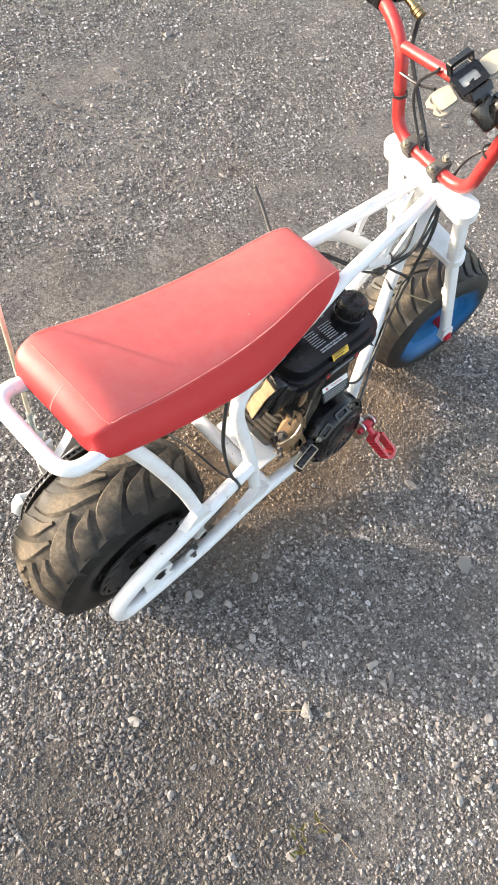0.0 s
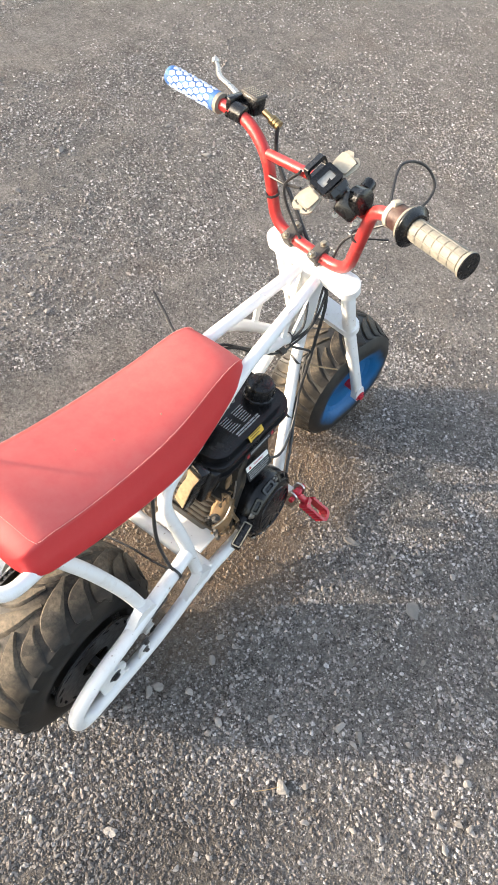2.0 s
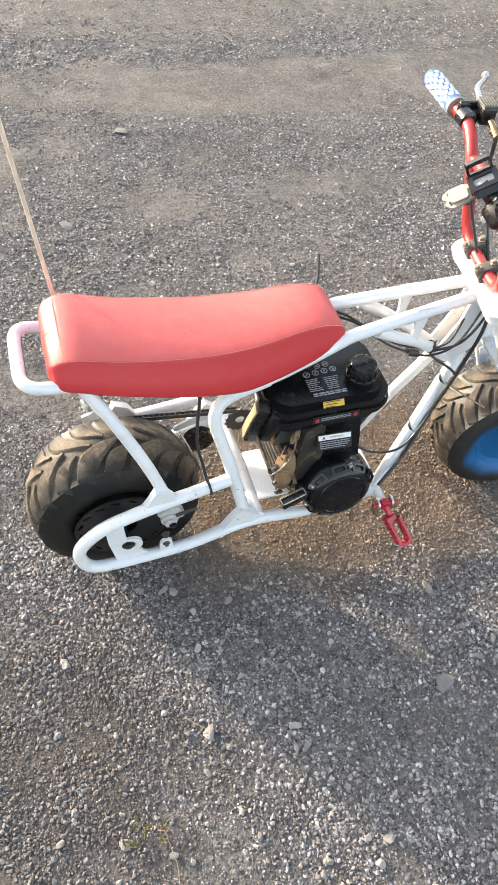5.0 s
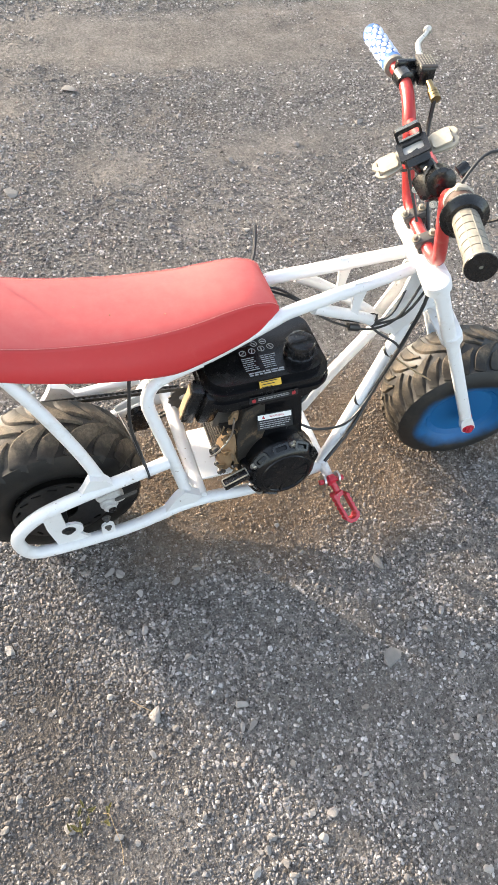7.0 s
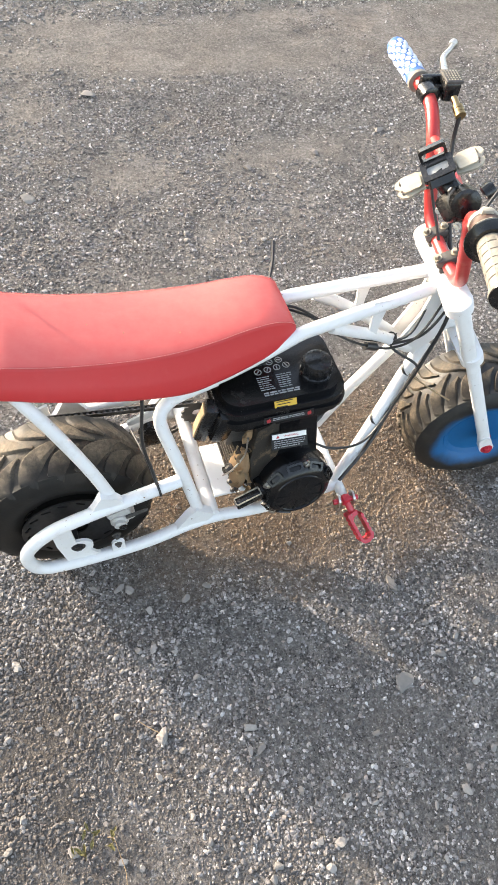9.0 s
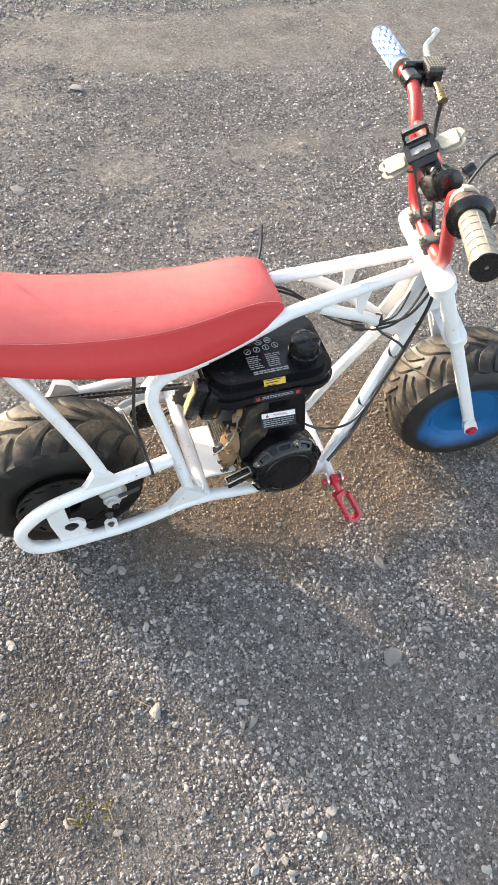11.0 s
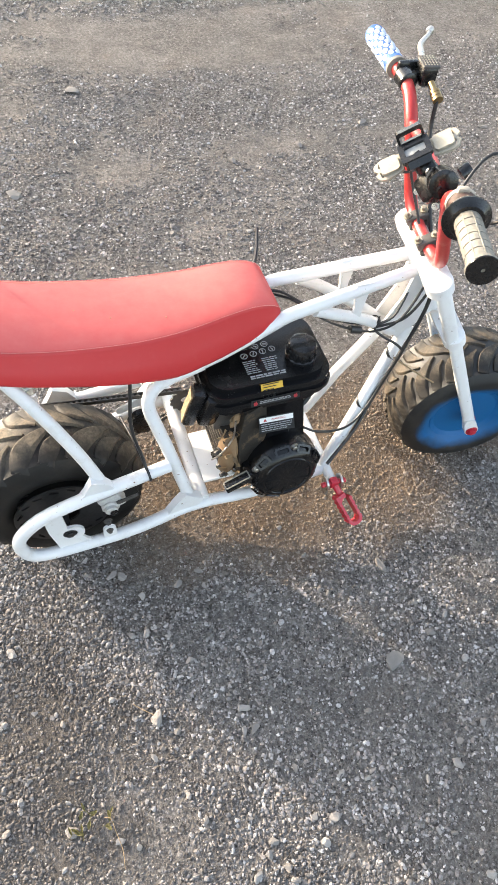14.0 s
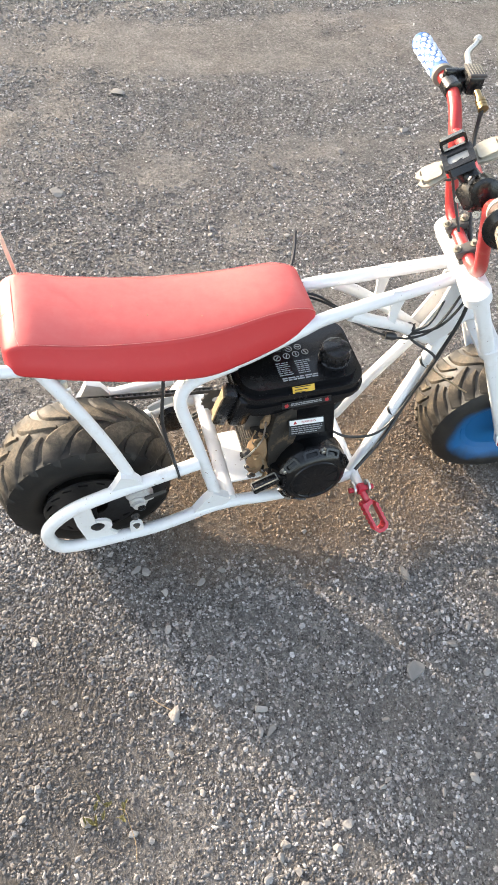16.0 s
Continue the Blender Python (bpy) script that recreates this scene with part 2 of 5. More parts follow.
GRIP_BLUE = dusty("blue_rubber_grip", (0.04, 0.12, 0.34), (0.35, 0.42, 0.5), 0.15, 0.6, 40)
GRIP_PALE = plain("pale_grip_scale", (0.38, 0.46, 0.6), 0.6)
ANTENNA = plain("tan_rod", (0.6, 0.5, 0.38), 0.6)
CLEAR = plain("clouded_plastic", (0.33, 0.35, 0.32), 0.25)
YELLOW = plain("yellow_label", (0.6, 0.36, 0.02), 0.5, 0, 0.15)
LABEL_WHITE = plain("white_label", (0.72, 0.71, 0.68), 0.5, 0, 0.1)
LABEL_BLACK = plain("black_label", (0.006, 0.006, 0.006), 0.75)
LABEL_GREY = plain("grey_print", (0.27, 0.27, 0.275), 0.6, 0, 0.3)
LABEL_RED = plain("red_print", (0.4, 0.03, 0.035), 0.5)
TYRE = tyre_rubber("rear_tyre_rubber", 0.42)
LUG = tyre_rubber("dusty_tread_rubber", 0.76)
FRONT_LUG = tyre_rubber("worn_front_tread", 0.56)
FRONT_TYRE = front_sidewall()
GROUND = gravel_ground()
PEBBLE = pebble("grey_gravel_stone", ((0.0, (0.115, 0.107, 0.101)), (0.28, (0.195, 0.183, 0.174)), (0.52, (0.285, 0.267, 0.256)), (0.62, (0.29, 0.254, 0.23)),
                                      (0.78, (0.38, 0.36, 0.345)), (0.94, (0.49, 0.471, 0.454)), (1.0, (0.6, 0.577, 0.558))))
GRIT = pebble("dark_grit", ((0.0, (0.06, 0.056, 0.053)), (0.35, (0.145, 0.135, 0.128)), (0.7, (0.26, 0.243, 0.231)), (0.88, (0.37, 0.35, 0.334)), (1.0, (0.5, 0.477, 0.459))))
STONE = big_stone()
FLAT_STONE = plain("grey_flat_stone", (0.17, 0.16, 0.147), 0.95, 0, 0.25, 70, 0.4)
GRASS = plain("dry_grass_blade", (0.16, 0.135, 0.06), 0.8, 0, 0.5, 90)


# ---- mesh helpers ----
def part(name, bm, material, parent=None, label="", smooth=40):
    me = bpy.data.meshes.new(name)
    bmesh.ops.recalc_face_normals(bm, faces=bm.faces[:])
    bm.to_mesh(me)
    bm.free()
    me.materials.append(material)
    if smooth:
        me.shade_smooth()
        me.set_sharp_from_angle(angle=radians(smooth))
    ob = new(name, me)
    ob.parent = parent
    return tagged(ob, label)


def again(ob, m, parent):
    """Another object on the same mesh, at the local pose m."""
    o = new(ob.name.split(".")[0], ob.data)
    o.parent = parent
    o.matrix_basis = m
    return o


def V(*a):
    return Vector(a)


def frame_to(z, x=None):
    """A turn whose local z lies along z."""
    z = Vector(z).normalized()
    x = Vector(x) if x else (Vector((0, 0, 1)) if abs(z.z) < 0.9 else Vector((1, 0, 0)))
    x = (x - z * x.dot(z)).normalized()
    y = z.cross(x)
    return Matrix((x, y, z)).transposed().to_4x4()


def smooth_path(pts, per=8):
    p = [Vector(q) for q in pts]
    p = [p[0] * 2 - p[1], *p, p[-1] * 2 - p[-2]]
    out = []
    for i in range(1, len(p) - 2):
        a, b, c, d = p[i - 1:i + 3]
        for k in range(per):
            t = k / per
            out.append(0.5 * (2 * b + (c - a) * t + (2 * a - 5 * b + 4 * c - d) * t * t + (3 * b - a - 3 * c + d) * t ** 3))
    return [*out, p[-2]]


def fillet(pts, rad, per=6):
    p = [Vector(q) for q in pts]
    out = [p[0]]
    for a, b, c in zip(p, p[1:], p[2:]):
        u, v = a - b, c - b
        cut = min(rad, u.length * 0.49, v.length * 0.49)
        u, v = b + u.normalized() * cut, b + v.normalized() * cut
        for k in range(per + 1):
            t = k / per
            out.append(u * (1 - t) ** 2 + b * 2 * t * (1 - t) + v * t * t)
    return [*out, p[-1]]


def tube(pts, r, seg=14, bm=None, radii=None, caps=True):
    bm = bm or bmesh.new()
    pts = [Vector(p) for p in pts]
    n = len(pts)
    tang = [(pts[min(i + 1, n - 1)] - pts[max(i - 1, 0)]).normalized() for i in range(n)]
    side = frame_to(tang[0]).to_3x3().col[0]
    rings = []
    for i in range(n):
        side = (side - tang[i] * side.dot(tang[i])).normalized()
        up = tang[i].cross(side)
        rr = radii[i] if radii else r
        rings.append([bm.verts.new(pts[i] + (side * math.cos(a) + up * math.sin(a)) * rr) for a in (2 * math.pi * k / seg for k in range(seg))])
    for a, b in zip(rings, rings[1:]):
        for k in range(seg):
            bm.faces.new((a[k], a[(k + 1) % seg], b[(k + 1) % seg], b[k]))
    if caps:
        bm.faces.new(rings[0][::-1])
        bm.faces.new(rings[-1])
    return bm


def lathe(profile, m, seg=40, bm=None, closed=False):
    """profile: (radius, height along local z)."""
    bm = bm or bmesh.new()
    rings = []
    for r, h in profile:
        rings.append([bm.verts.new(m @ V(r * math.cos(a), r * math.sin(a), h)) for a in (2 * math.pi * k / seg for k in range(seg))])
    pairs = list(zip(rings, rings[1:]))
    if closed:
        pairs.append((rings[-1], rings[0]))
    for a, b in pairs:
        for k in range(seg):
            bm.faces.new((a[k], a[(k + 1) % seg], b[(k + 1) % seg], b[k]))
    if not closed:
        bm.faces.new(rings[0][::-1])
        bm.faces.new(rings[-1])
    return bm


def box(m, size, bevel=0.003, bm=None, seg=2, taper=(1, 1)):
    """A bevelled box at the pose m; taper shrinks its upper face."""
    out = bm or bmesh.new()
    b = bmesh.new()
    vs = bmesh.ops.create_cube(b, size=1)["verts"]
    for v in vs:
        t = taper if v.co.z > 0 else (1, 1)
        v.co = V(v.co.x * size[0] * t[0], v.co.y * size[1] * t[1], v.co.z * size[2])
    if bevel:
        bmesh.ops.bevel(b, geom=b.edges[:], offset=min(bevel, min(size) * 0.45), segments=seg, affect="EDGES", profile=0.5)
    b.transform(m)
    me = bpy.data.meshes.new("t")
    b.to_mesh(me)
    b.free()
    out.from_mesh(me)
    bpy.data.meshes.remove(me)
    return out


def slab(outline, thick, m, bevel=0.0015, holes=(), bm=None):
    """A plate from a 2D outline, with holes of their own outlines."""
    bm = bm or bmesh.new()
    b = bmesh.new()
    loops = [outline, *holes]
    edges = []
    for lp in loops:
        vs = [b.verts.new((x, y, -thick / 2)) for x, y in lp]
        edges += [b.edges.new((vs[i], vs[(i + 1) % len(vs)])) for i in range(len(vs))]
    bmesh.ops.triangle_fill(b, use_beauty=True, use_dissolve=False, edges=edges)
    bmesh.ops.recalc_face_normals(b, faces=b.faces[:])
    ex = bmesh.ops.extrude_face_region(b, geom=b.faces[:])["geom"]
    for v in ex:
        if isinstance(v, bmesh.types.BMVert):
            v.co.z += thick
    if bevel:
        sharp = [e for e in b.edges if len(e.link_faces) == 2 and e.calc_face_angle(0) > 1.2]
        bmesh.ops.bevel(b, geom=sharp, offset=bevel, segments=1, affect="EDGES")
    b.transform(m)
    me = bpy.data.meshes.new("t")
    b.to_mesh(me)
    b.free()
    bm.from_mesh(me)
    bpy.data.meshes.remove(me)
    return bm


def round_rect(w, h, r, n=5):
    out = []
    for cx, cy, a0 in ((w / 2 - r, h / 2 - r, 0), (-w / 2 + r, h / 2 - r, 90), (-w / 2 + r, -h / 2 + r, 180), (w / 2 - r, -h / 2 + r, 270)):
        out += [(cx + r * math.cos(radians(a0 + 90 * k / n)), cy + r * math.sin(radians(a0 + 90 * k / n))) for k in range(n + 1)]
    return out


def circle(r, n=20, cx=0.0, cy=0.0):
    return [(cx + r * math.cos(2 * math.pi * k / n), cy + r * math.sin(2 * math.pi * k / n)) for k in range(n)]


def capsule(a, b, ra, rb, n=10):
    """A stadium outline between the 2D points a and b."""
    a, b = Vector(a), Vector(b)
    ang = math.atan2((b - a).y, (b - a).x)
    out = [(a.x + ra * math.cos(ang + math.pi / 2 + math.pi * k / n), a.y + ra * math.sin(ang + math.pi / 2 + math.pi * k / n)) for k in range(n + 1)]
    return out + [(b.x + rb * math.cos(ang - math.pi / 2 + math.pi * k / n), b.y + rb * math.sin(ang - math.pi / 2 + math.pi * k / n)) for k in range(n + 1)]


def bolt(m, r=0.007, h=0.006, washer=True):
    bm = bmesh.new()
    if washer:
        lathe([(r * 1.6, 0), (r * 1.6, h * 0.25)], m, 14, bm)
    lathe([(r, h * 0.25), (r, h * 0.9), (r * 0.8, h)], m, 6, bm)
    return bm


def lettering(words, size, m, parent, material, name="lettering"):
    cu = bpy.data.curves.new(name, "FONT")
    cu.body, cu.size, cu.align_x, cu.align_y, cu.extrude = words, size, "CENTER", "CENTER", 0.0001
    tmp = new("tmp_text", cu)
    me = bpy.data.meshes.new_from_object(tmp)
    bpy.data.objects.remove(tmp)
    bpy.data.curves.remove(cu)
    me.materials.append(material)
    ob = new(name, me)
    ob.parent = parent
    ob.matrix_basis = m
    return ob

# ---- the mini bike ----
bike = new("mini_bike")
tagged(bike, "white-framed mini bike with red vinyl seat and knobbly tyres", "mini bike")
TR = 0.0145                                        # frame tube radius

# frame: one part per tube, both sides
for s in (-1, 1):
    main = fillet([(-0.05, 0.07 * s, 0.615), (0.1, 0.068 * s, 0.572), (0.26, 0.075 * s, 0.535), (0.33, 0.07 * s, 0.542), (0.4, 0.0605 * s, 0.563), (0.465, 0.053 * s, 0.587), (0.5, 0.05 * s, 0.603), (0.79, 0.024 * s, 0.638)], 0.06)
    part("main_tube", tube(main, 0.0135), WHITE, bike)
    hoop = fillet([(-0.137, 0, 0.634), (-0.137, 0.082 * s, 0.634), (-0.042, 0.076 * s, 0.616), (0.02, 0.06 * s, 0.598)], 0.068, 9)
    part("rear_hoop", tube(hoop, 0.0118), WHITE, bike)
    rail = fillet([(0.236, -0.143, 0.324), (0.05, -0.163, 0.306), (-0.05, -0.165, 0.272), (-0.11, -0.165, 0.2), (-0.09, -0.165, 0.118), (-0.02, -0.165, 0.112),
                   (0.15, -0.165, 0.124), (0.278, -0.163, 0.176), (0.45, -0.158, 0.142), (0.615, -0.15, 0.16)], 0.075)
    rail = [V(p.x, -p.y * s, p.z) for p in rail]
    if s > 0:
        rail = [V(p.x, p.y - 0.015, p.z - 0.06 * max(0, min(1, (p.z - 0.2) / 0.1)) * max(0, min(1, (0.3 - p.x) / 0.1)) - 0.1 * max(0, min(1, (0.06 - p.x) / 0.09)) * max(0, min(1, (p.z - 0.14) / 0.06))) for p in rail]
    part("swing_loop", tube(rail, TR), WHITE, bike)
    strut = smooth_path([(-0.04, 0.078 * s, 0.622), (0.008, 0.102 * s, 0.535), (0.06, 0.13 * s, 0.42), (0.1, 0.154 * s, 0.306)])
    part("seat_strut", tube(strut, 0.0125), WHITE, bike)
    gus = slab([(-0.06, -0.022), (0.03, 0.004), (0.012, 0.035), (-0.02, 0.05), (-0.036, 0.016)], 0.018, Matrix.Translation((0.09, 0.158 * s, 0.31) if s < 0 else (0.055, 0.143, 0.256)) @ pose(0, 0, 0, 90, 0, 0))
    part("gusset_plate", gus, WHITE, bike)
    upright = fillet([(0.325, 0.0712 * s, 0.5405), (0.196, 0.085 * s, 0.513), (0.238, 0.13 * s, 0.36), (0.278, 0.16 * s, 0.183)], 0.065)
    if s > 0:
        upright = [p + V(0.14 * min(1, (0.6 - p.z) / 0.1), -0.01, 0) for p in upright]
    part("upright_tube", tube(upright, 0.0135), WHITE, bike)
    corner = slab([(-0.075, -0.05), (0.01, -0.014), (0.03, 0.02), (-0.01, 0.055), (-0.03, 0.03)], 0.02, Matrix.Translation((0.274, 0.163 * s, 0.178)) @ pose(0, 0, 0, 90, 0, 0), 0.004)
    part("corner_gusset", corner, WHITE, bike)
    down = [V(0.83, 0.008 * s, 0.455), V(0.794, 0.028 * s, 0.401), V(0.717, 0.078 * s, 0.294), V(0.61, 0.146 * s, 0.158)]
    if s > 0:
        down = [V(0.83, 0.008, 0.455), V(0.778, 0.026, 0.42), V(0.708, 0.042, 0.272), V(0.643, 0.045, 0.14)]
    part("down_tube", tube(down, TR), WHITE, bike)
    low = smooth_path([(0.56, 0.047 * s, 0.6), (0.62, 0.042 * s, 0.568), (0.7, 0.024 * s, 0.517), (0.785, 0.012 * s, 0.45)])
    part("brace_tube", tube(low, TR * 0.85), WHITE, bike)
    web = slab([(-0.01, -0.05), (0.009, -0.05), (0.009, -0.012), (0.018, 0.05), (-0.018, 0.05), (-0.01, -0.012)], 0.006, Matrix.Translation((0.664, 0.037 * s, 0.588)) @ pose(0, 0, 0, 90, 0, 0))
    part("brace_web", web, WHITE, bike)
    # axle plate with its slot
    slot = circle(0.0135, 16, 0.003, -0.002)
    plate = slab([(-0.045, 0.075), (-0.042, 0.02), (-0.028, -0.062), (0.055, -0.062), (0.034, -0.042), *((0.005 + 0.027 * math.cos(radians(a)), -0.004 + 0.027 * math.sin(radians(a))) for a in range(-45, 106, 15)), (-0.004, 0.05), (-0.006, 0.09)], 0.007,
                 Matrix.Translation((0.004, 0.162 * s, 0.182)) @ pose(0, 0, 0, 90, 0, 0), 0.001, [slot])
    part("axle_plate", plate, WHITE, bike)
    part("head_gusset", slab([(0.0, 0.09), (0.06, 0.07), (0.075, -0.03), (0.01, -0.1), (-0.04, -0.04), (-0.01, 0.03)], 0.006,
                             Matrix.Translation((0.79, 0.018 * s, 0.53)) @ pose(0, 0, 0, 90, 0, 0)), WHITE, bike)
for x, z, r, y in ((0.304, 0.183, 0.0165, 0.165), (0.618, 0.163, 0.0125, 0.19)):
    part("cross_tube", tube([(x, -y, z), (x, y, z)], r), WHITE, bike)
part("engine_plate", box(pose(0.436, -0.06, 0.196), (0.236, 0.14, 0.008), 0.002), WHITE, bike)
part("tail_bracket", slab([(-0.015, -0.02), (0.015, -0.02), (0.0145, 0.012), *((0.014 * math.cos(radians(a)), 0.014 + 0.014 * math.sin(radians(a))) for a in range(0, 181, 20)), (-0.0145, 0.012)], 0.006, Matrix.Translation((0.088, -0.168, 0.15)) @ pose(0, 0, 0, 90), 0.001, [circle(0.0065, 12, 0.0, 0.013)]), WHITE, bike)
part("head_tube", lathe([(0.024, -0.085), (0.026, -0.08), (0.026, 0.08), (0.024, 0.085)], Matrix.Translation((0.84, 0.006, 0.575)) @ frame_to((-0.42, 0, 0.9)), 24), WHITE, bike)


# ---- wheels ----
def wheel_profile(R, half, rim):
    side = [(rim, half * 0.72), (rim + 0.012, half * 0.9), (rim + (R - rim) * 0.42, half * 1.02), (rim + (R - rim) * 0.66, half * 0.985), (rim + (R - rim) * 0.84, half * 0.86),
            (R - 0.014, half * 0.66), (R - 0.004, half * 0.36), (R, 0.0)]
    return side + [(r, -h) for r, h in side[-2::-1]]


def profile_at(R, half, rim, u):
    """Outer point and normal of the tread at u in -1..1 across it."""
    a = u * 1.02
    top = [(0.0, R), (0.36, R - 0.004), (0.66, R - 0.014), (0.86, rim + (R - rim) * 0.84), (0.985, rim + (R - rim) * 0.66), (1.02, rim + (R - rim) * 0.42)]
    x = abs(a)
    for (x0, r0), (x1, r1) in zip(top, top[1:]):
        if x <= x1:
            r = r0 + (r1 - r0) * (x - x0) / (x1 - x0)
            return r, a * half
    return top[-1][1], a * half


def lug_mesh(R, half, rim, path, width, height):
    """A curved tread block: path gives (angle, u) along it."""
    bm = bmesh.new()
    pts = smooth_path([(a, u, 0) for a, u in path], 6)
    rings = []
    n = len(pts)
    for i, p in enumerate(pts):
        g = min(1, 1.8 * i / n)
        w = width * (0.18 + 0.86 * g * g * (3 - 2 * g))
        d = pts[min(i + 1, n - 1)] - pts[max(i - 1, 0)]
        d = Vector((d.x * R, d.y * half)).normalized()
        nx, ny = -d.y, d.x
        ring = []
        for k, (off, up) in enumerate(((-0.52, -0.003), (-0.48, height * 0.8), (-0.42, height), (0.36, height), (0.46, height * 0.7), (0.66, -0.003))):
            a, u = p.x + nx * off * w / R, p.y + ny * off * w / half
            r, h = profile_at(R, half, rim, max(-1, min(1, u)))
            lean = min(1, max(0, (abs(u) - 0.55) / 0.45))
            if up > 0:
                up *= 1 - 0.8 * min(1, max(0, (abs(u) - 0.68) / 0.3))
            r2, h2 = r + up * (1 - 0.75 * lean), h + up * lean * (1 if u > 0 else -1)
            ring.append(bm.verts.new((r2 * math.cos(a), r2 * math.sin(a), h2)))
        rings.append(ring)
    for a, b in zip(rings, rings[1:]):
        for k in range(5):
            bm.faces.new((a[k], a[k + 1], b[k + 1], b[k]))
    bm.faces.new(rings[0][::-1])
    bm.faces.new(rings[-1])
    return bm


def build_wheel(name, centre, axis, R, half, rim, rubber, rim_paint, label, count, turn, scale=1.0, tread=LUG, reach=0.93):
    """Rim, tyre and tread; local z is the axle."""
    m = Matrix.Translation(centre) @ frame_to(axis, (0, 0, 1))
    I = Matrix.Identity(4)
    prof = [(0.022, -half * 0.5), (0.03, -half * 0.45), (0.034, -half * 0.28), (rim * 0.6, -half * 0.32), (rim * 0.68, -half * 0.36), (rim * 0.7, -half * 0.45), (rim * 0.78, -half * 0.46), (rim * 0.8, -half * 0.58), (rim * 0.88, -half * 0.6), (rim * 0.9, -half * 0.72), (rim + 0.004, -half * 0.8), (rim + 0.007, -half * 0.72),
            (rim - 0.002, -half * 0.6), (rim - 0.008, 0), (rim - 0.002, half * 0.6), (rim + 0.007, half * 0.72), (rim + 0.004, half * 0.8), (rim * 0.9, half * 0.72), (rim * 0.88, half * 0.6), (rim * 0.8, half * 0.58), (rim * 0.78, half * 0.46), (rim * 0.7, half * 0.45), (rim * 0.68, half * 0.36),
            (rim * 0.6, half * 0.32), (0.034, half * 0.28), (0.03, half * 0.45), (0.022, half * 0.5)]
    w = part(name, lathe(prof, I, 48), rim_paint, bike, label)
    w.matrix_basis = m
    part("tyre", lathe(wheel_profile(R, half, rim), I, 72, closed=False), rubber, w, "black rubber tyre, dusty tread")
    first = {}
    for k in range(count):
        for s in (-1, 1):
            for kind, path, wd in (("long", [(-0.02, -0.06), (0.1, 0.14), (0.24, 0.42), (0.31, 0.68), (0.35, 1.0)], 0.034), ("short", [(0.36, 0.2), (0.47, 0.42), (0.55, 0.7), (0.59, 1.0)], 0.03)):
                key = kind, s
                a = turn + 2 * math.pi * (k + (0.5 if s > 0 else 0)) / count
                if key not in first:
                    bm = lug_mesh(R, half, rim, [(-q * 1.15 * scale, u * s * reach) for q, u in path], wd * scale, 0.0058 if kind == "long" else 0.0052)
                    ob = first[key] = part("tread_lug", bm, tread, w, "", 30)
                    ob.matrix_basis = Matrix.Rotation(a, 4, "Z")
                else:
                    again(first[key], Matrix.Rotation(a, 4, "Z"), w)
    for q in (0.5, 0.74, 0.84):
        # pressed ridges round the wheel's dish
        z = half * (0.31 if q < 0.6 else 0.46 if q < 0.8 else 0.59)
        for s in (-1, 1):
            part("rim_ridge", lathe([(rim * q - 0.003, s * z), (rim * q, s * (z + 0.003)), (rim * q + 0.003, s * z)], I, 40), rim_paint, w)
    for k in range(5):
        a = 2 * math.pi * k / 5
        for s in (-1, 1):
            part("rim_bolt", bolt(Matrix.Translation((0.055 * math.cos(a), 0.055 * math.sin(a), s * half * 0.3)) @ (I if s > 0 else pose(0, 0, 0, 180))), STEEL, w)
    return w


RR = 0.188
rear = build_wheel("rear_wheel", (0.0, -0.026, RR + 0.004), (0, 1, 0), 0.194, 0.085, 0.092, TYRE, BLACK_CLEAN, "black steel rear wheel with dusty chevron tyre", 10, 0.1, 1.12, LUG, 0.85)
STEER = Vector((0.16, 0.987, 0)).normalized()      # axle direction, towards the bike's left
FC = Vector((1.042, -0.038, 0.186))
FM = FC - STEER * 0.008 + Vector((-0.006, 0, -0.003))   # middle of the front tyre
front = build_wheel("front_wheel", FM, STEER, 0.185, 0.089, 0.09, FRONT_TYRE, BLUE, "blue-sprayed front wheel with dusty chevron tyre", 14, 0.25, 0.84, FRONT_LUG, 0.8)

# brake disc, sprocket and axle on the rear wheel
slots = [capsule((0.091 * math.cos(a), 0.091 * math.sin(a)), (0.096 * math.cos(a + 0.16), 0.096 * math.sin(a + 0.16)), 0.003, 0.003, 5) for a in (2 * math.pi * k / 16 for k in range(16))]
disc_m = Matrix.Translation((0, -0.116, RR)) @ pose(0, 0, 0, 90)
part("brake_disc", slab(circle(0.105, 48), 0.004, disc_m, 0, [circle(0.035, 24), *slots]), DISC, bike, "dark slotted steel brake disc")
part("rear_axle", tube([(0, -0.168, RR - 0.004), (0, 0.17, RR - 0.004)], 0.0085), DISC, bike)
teeth = []
for k in range(108):
    a = 2 * math.pi * k / 108
    r = 0.121 if k % 2 else 0.114
    teeth.append((r * math.cos(a), r * math.sin(a)))
part("rear_sprocket", slab(teeth, 0.004, Matrix.Translation((0, 0.09, RR)) @ pose(0, 0, 0, 90), 0, [circle(0.07, 24)]), DARK_STEEL, bike)
cog = [((0.04 if k % 2 else 0.035) * math.cos(math.pi * k / 14), (0.04 if k % 2 else 0.035) * math.sin(math.pi * k / 14)) for k in range(28)]
part("drive_sprocket", slab(cog, 0.004, Matrix.Translation((0.335, 0.09, 0.228)) @ pose(0, 0, 0, 90), 0, [circle(0.012, 12)]), DARK_STEEL, bike)
part("chain_tensioner", lathe([(0.012, -0.012), (0.036, -0.01), (0.03, 0), (0.036, 0.01), (0.012, 0.012)], Matrix.Translation((0.225, 0.075, 0.2)) @ pose(0, 0, 0, 90), 24), BLACK_CLEAN, bike)
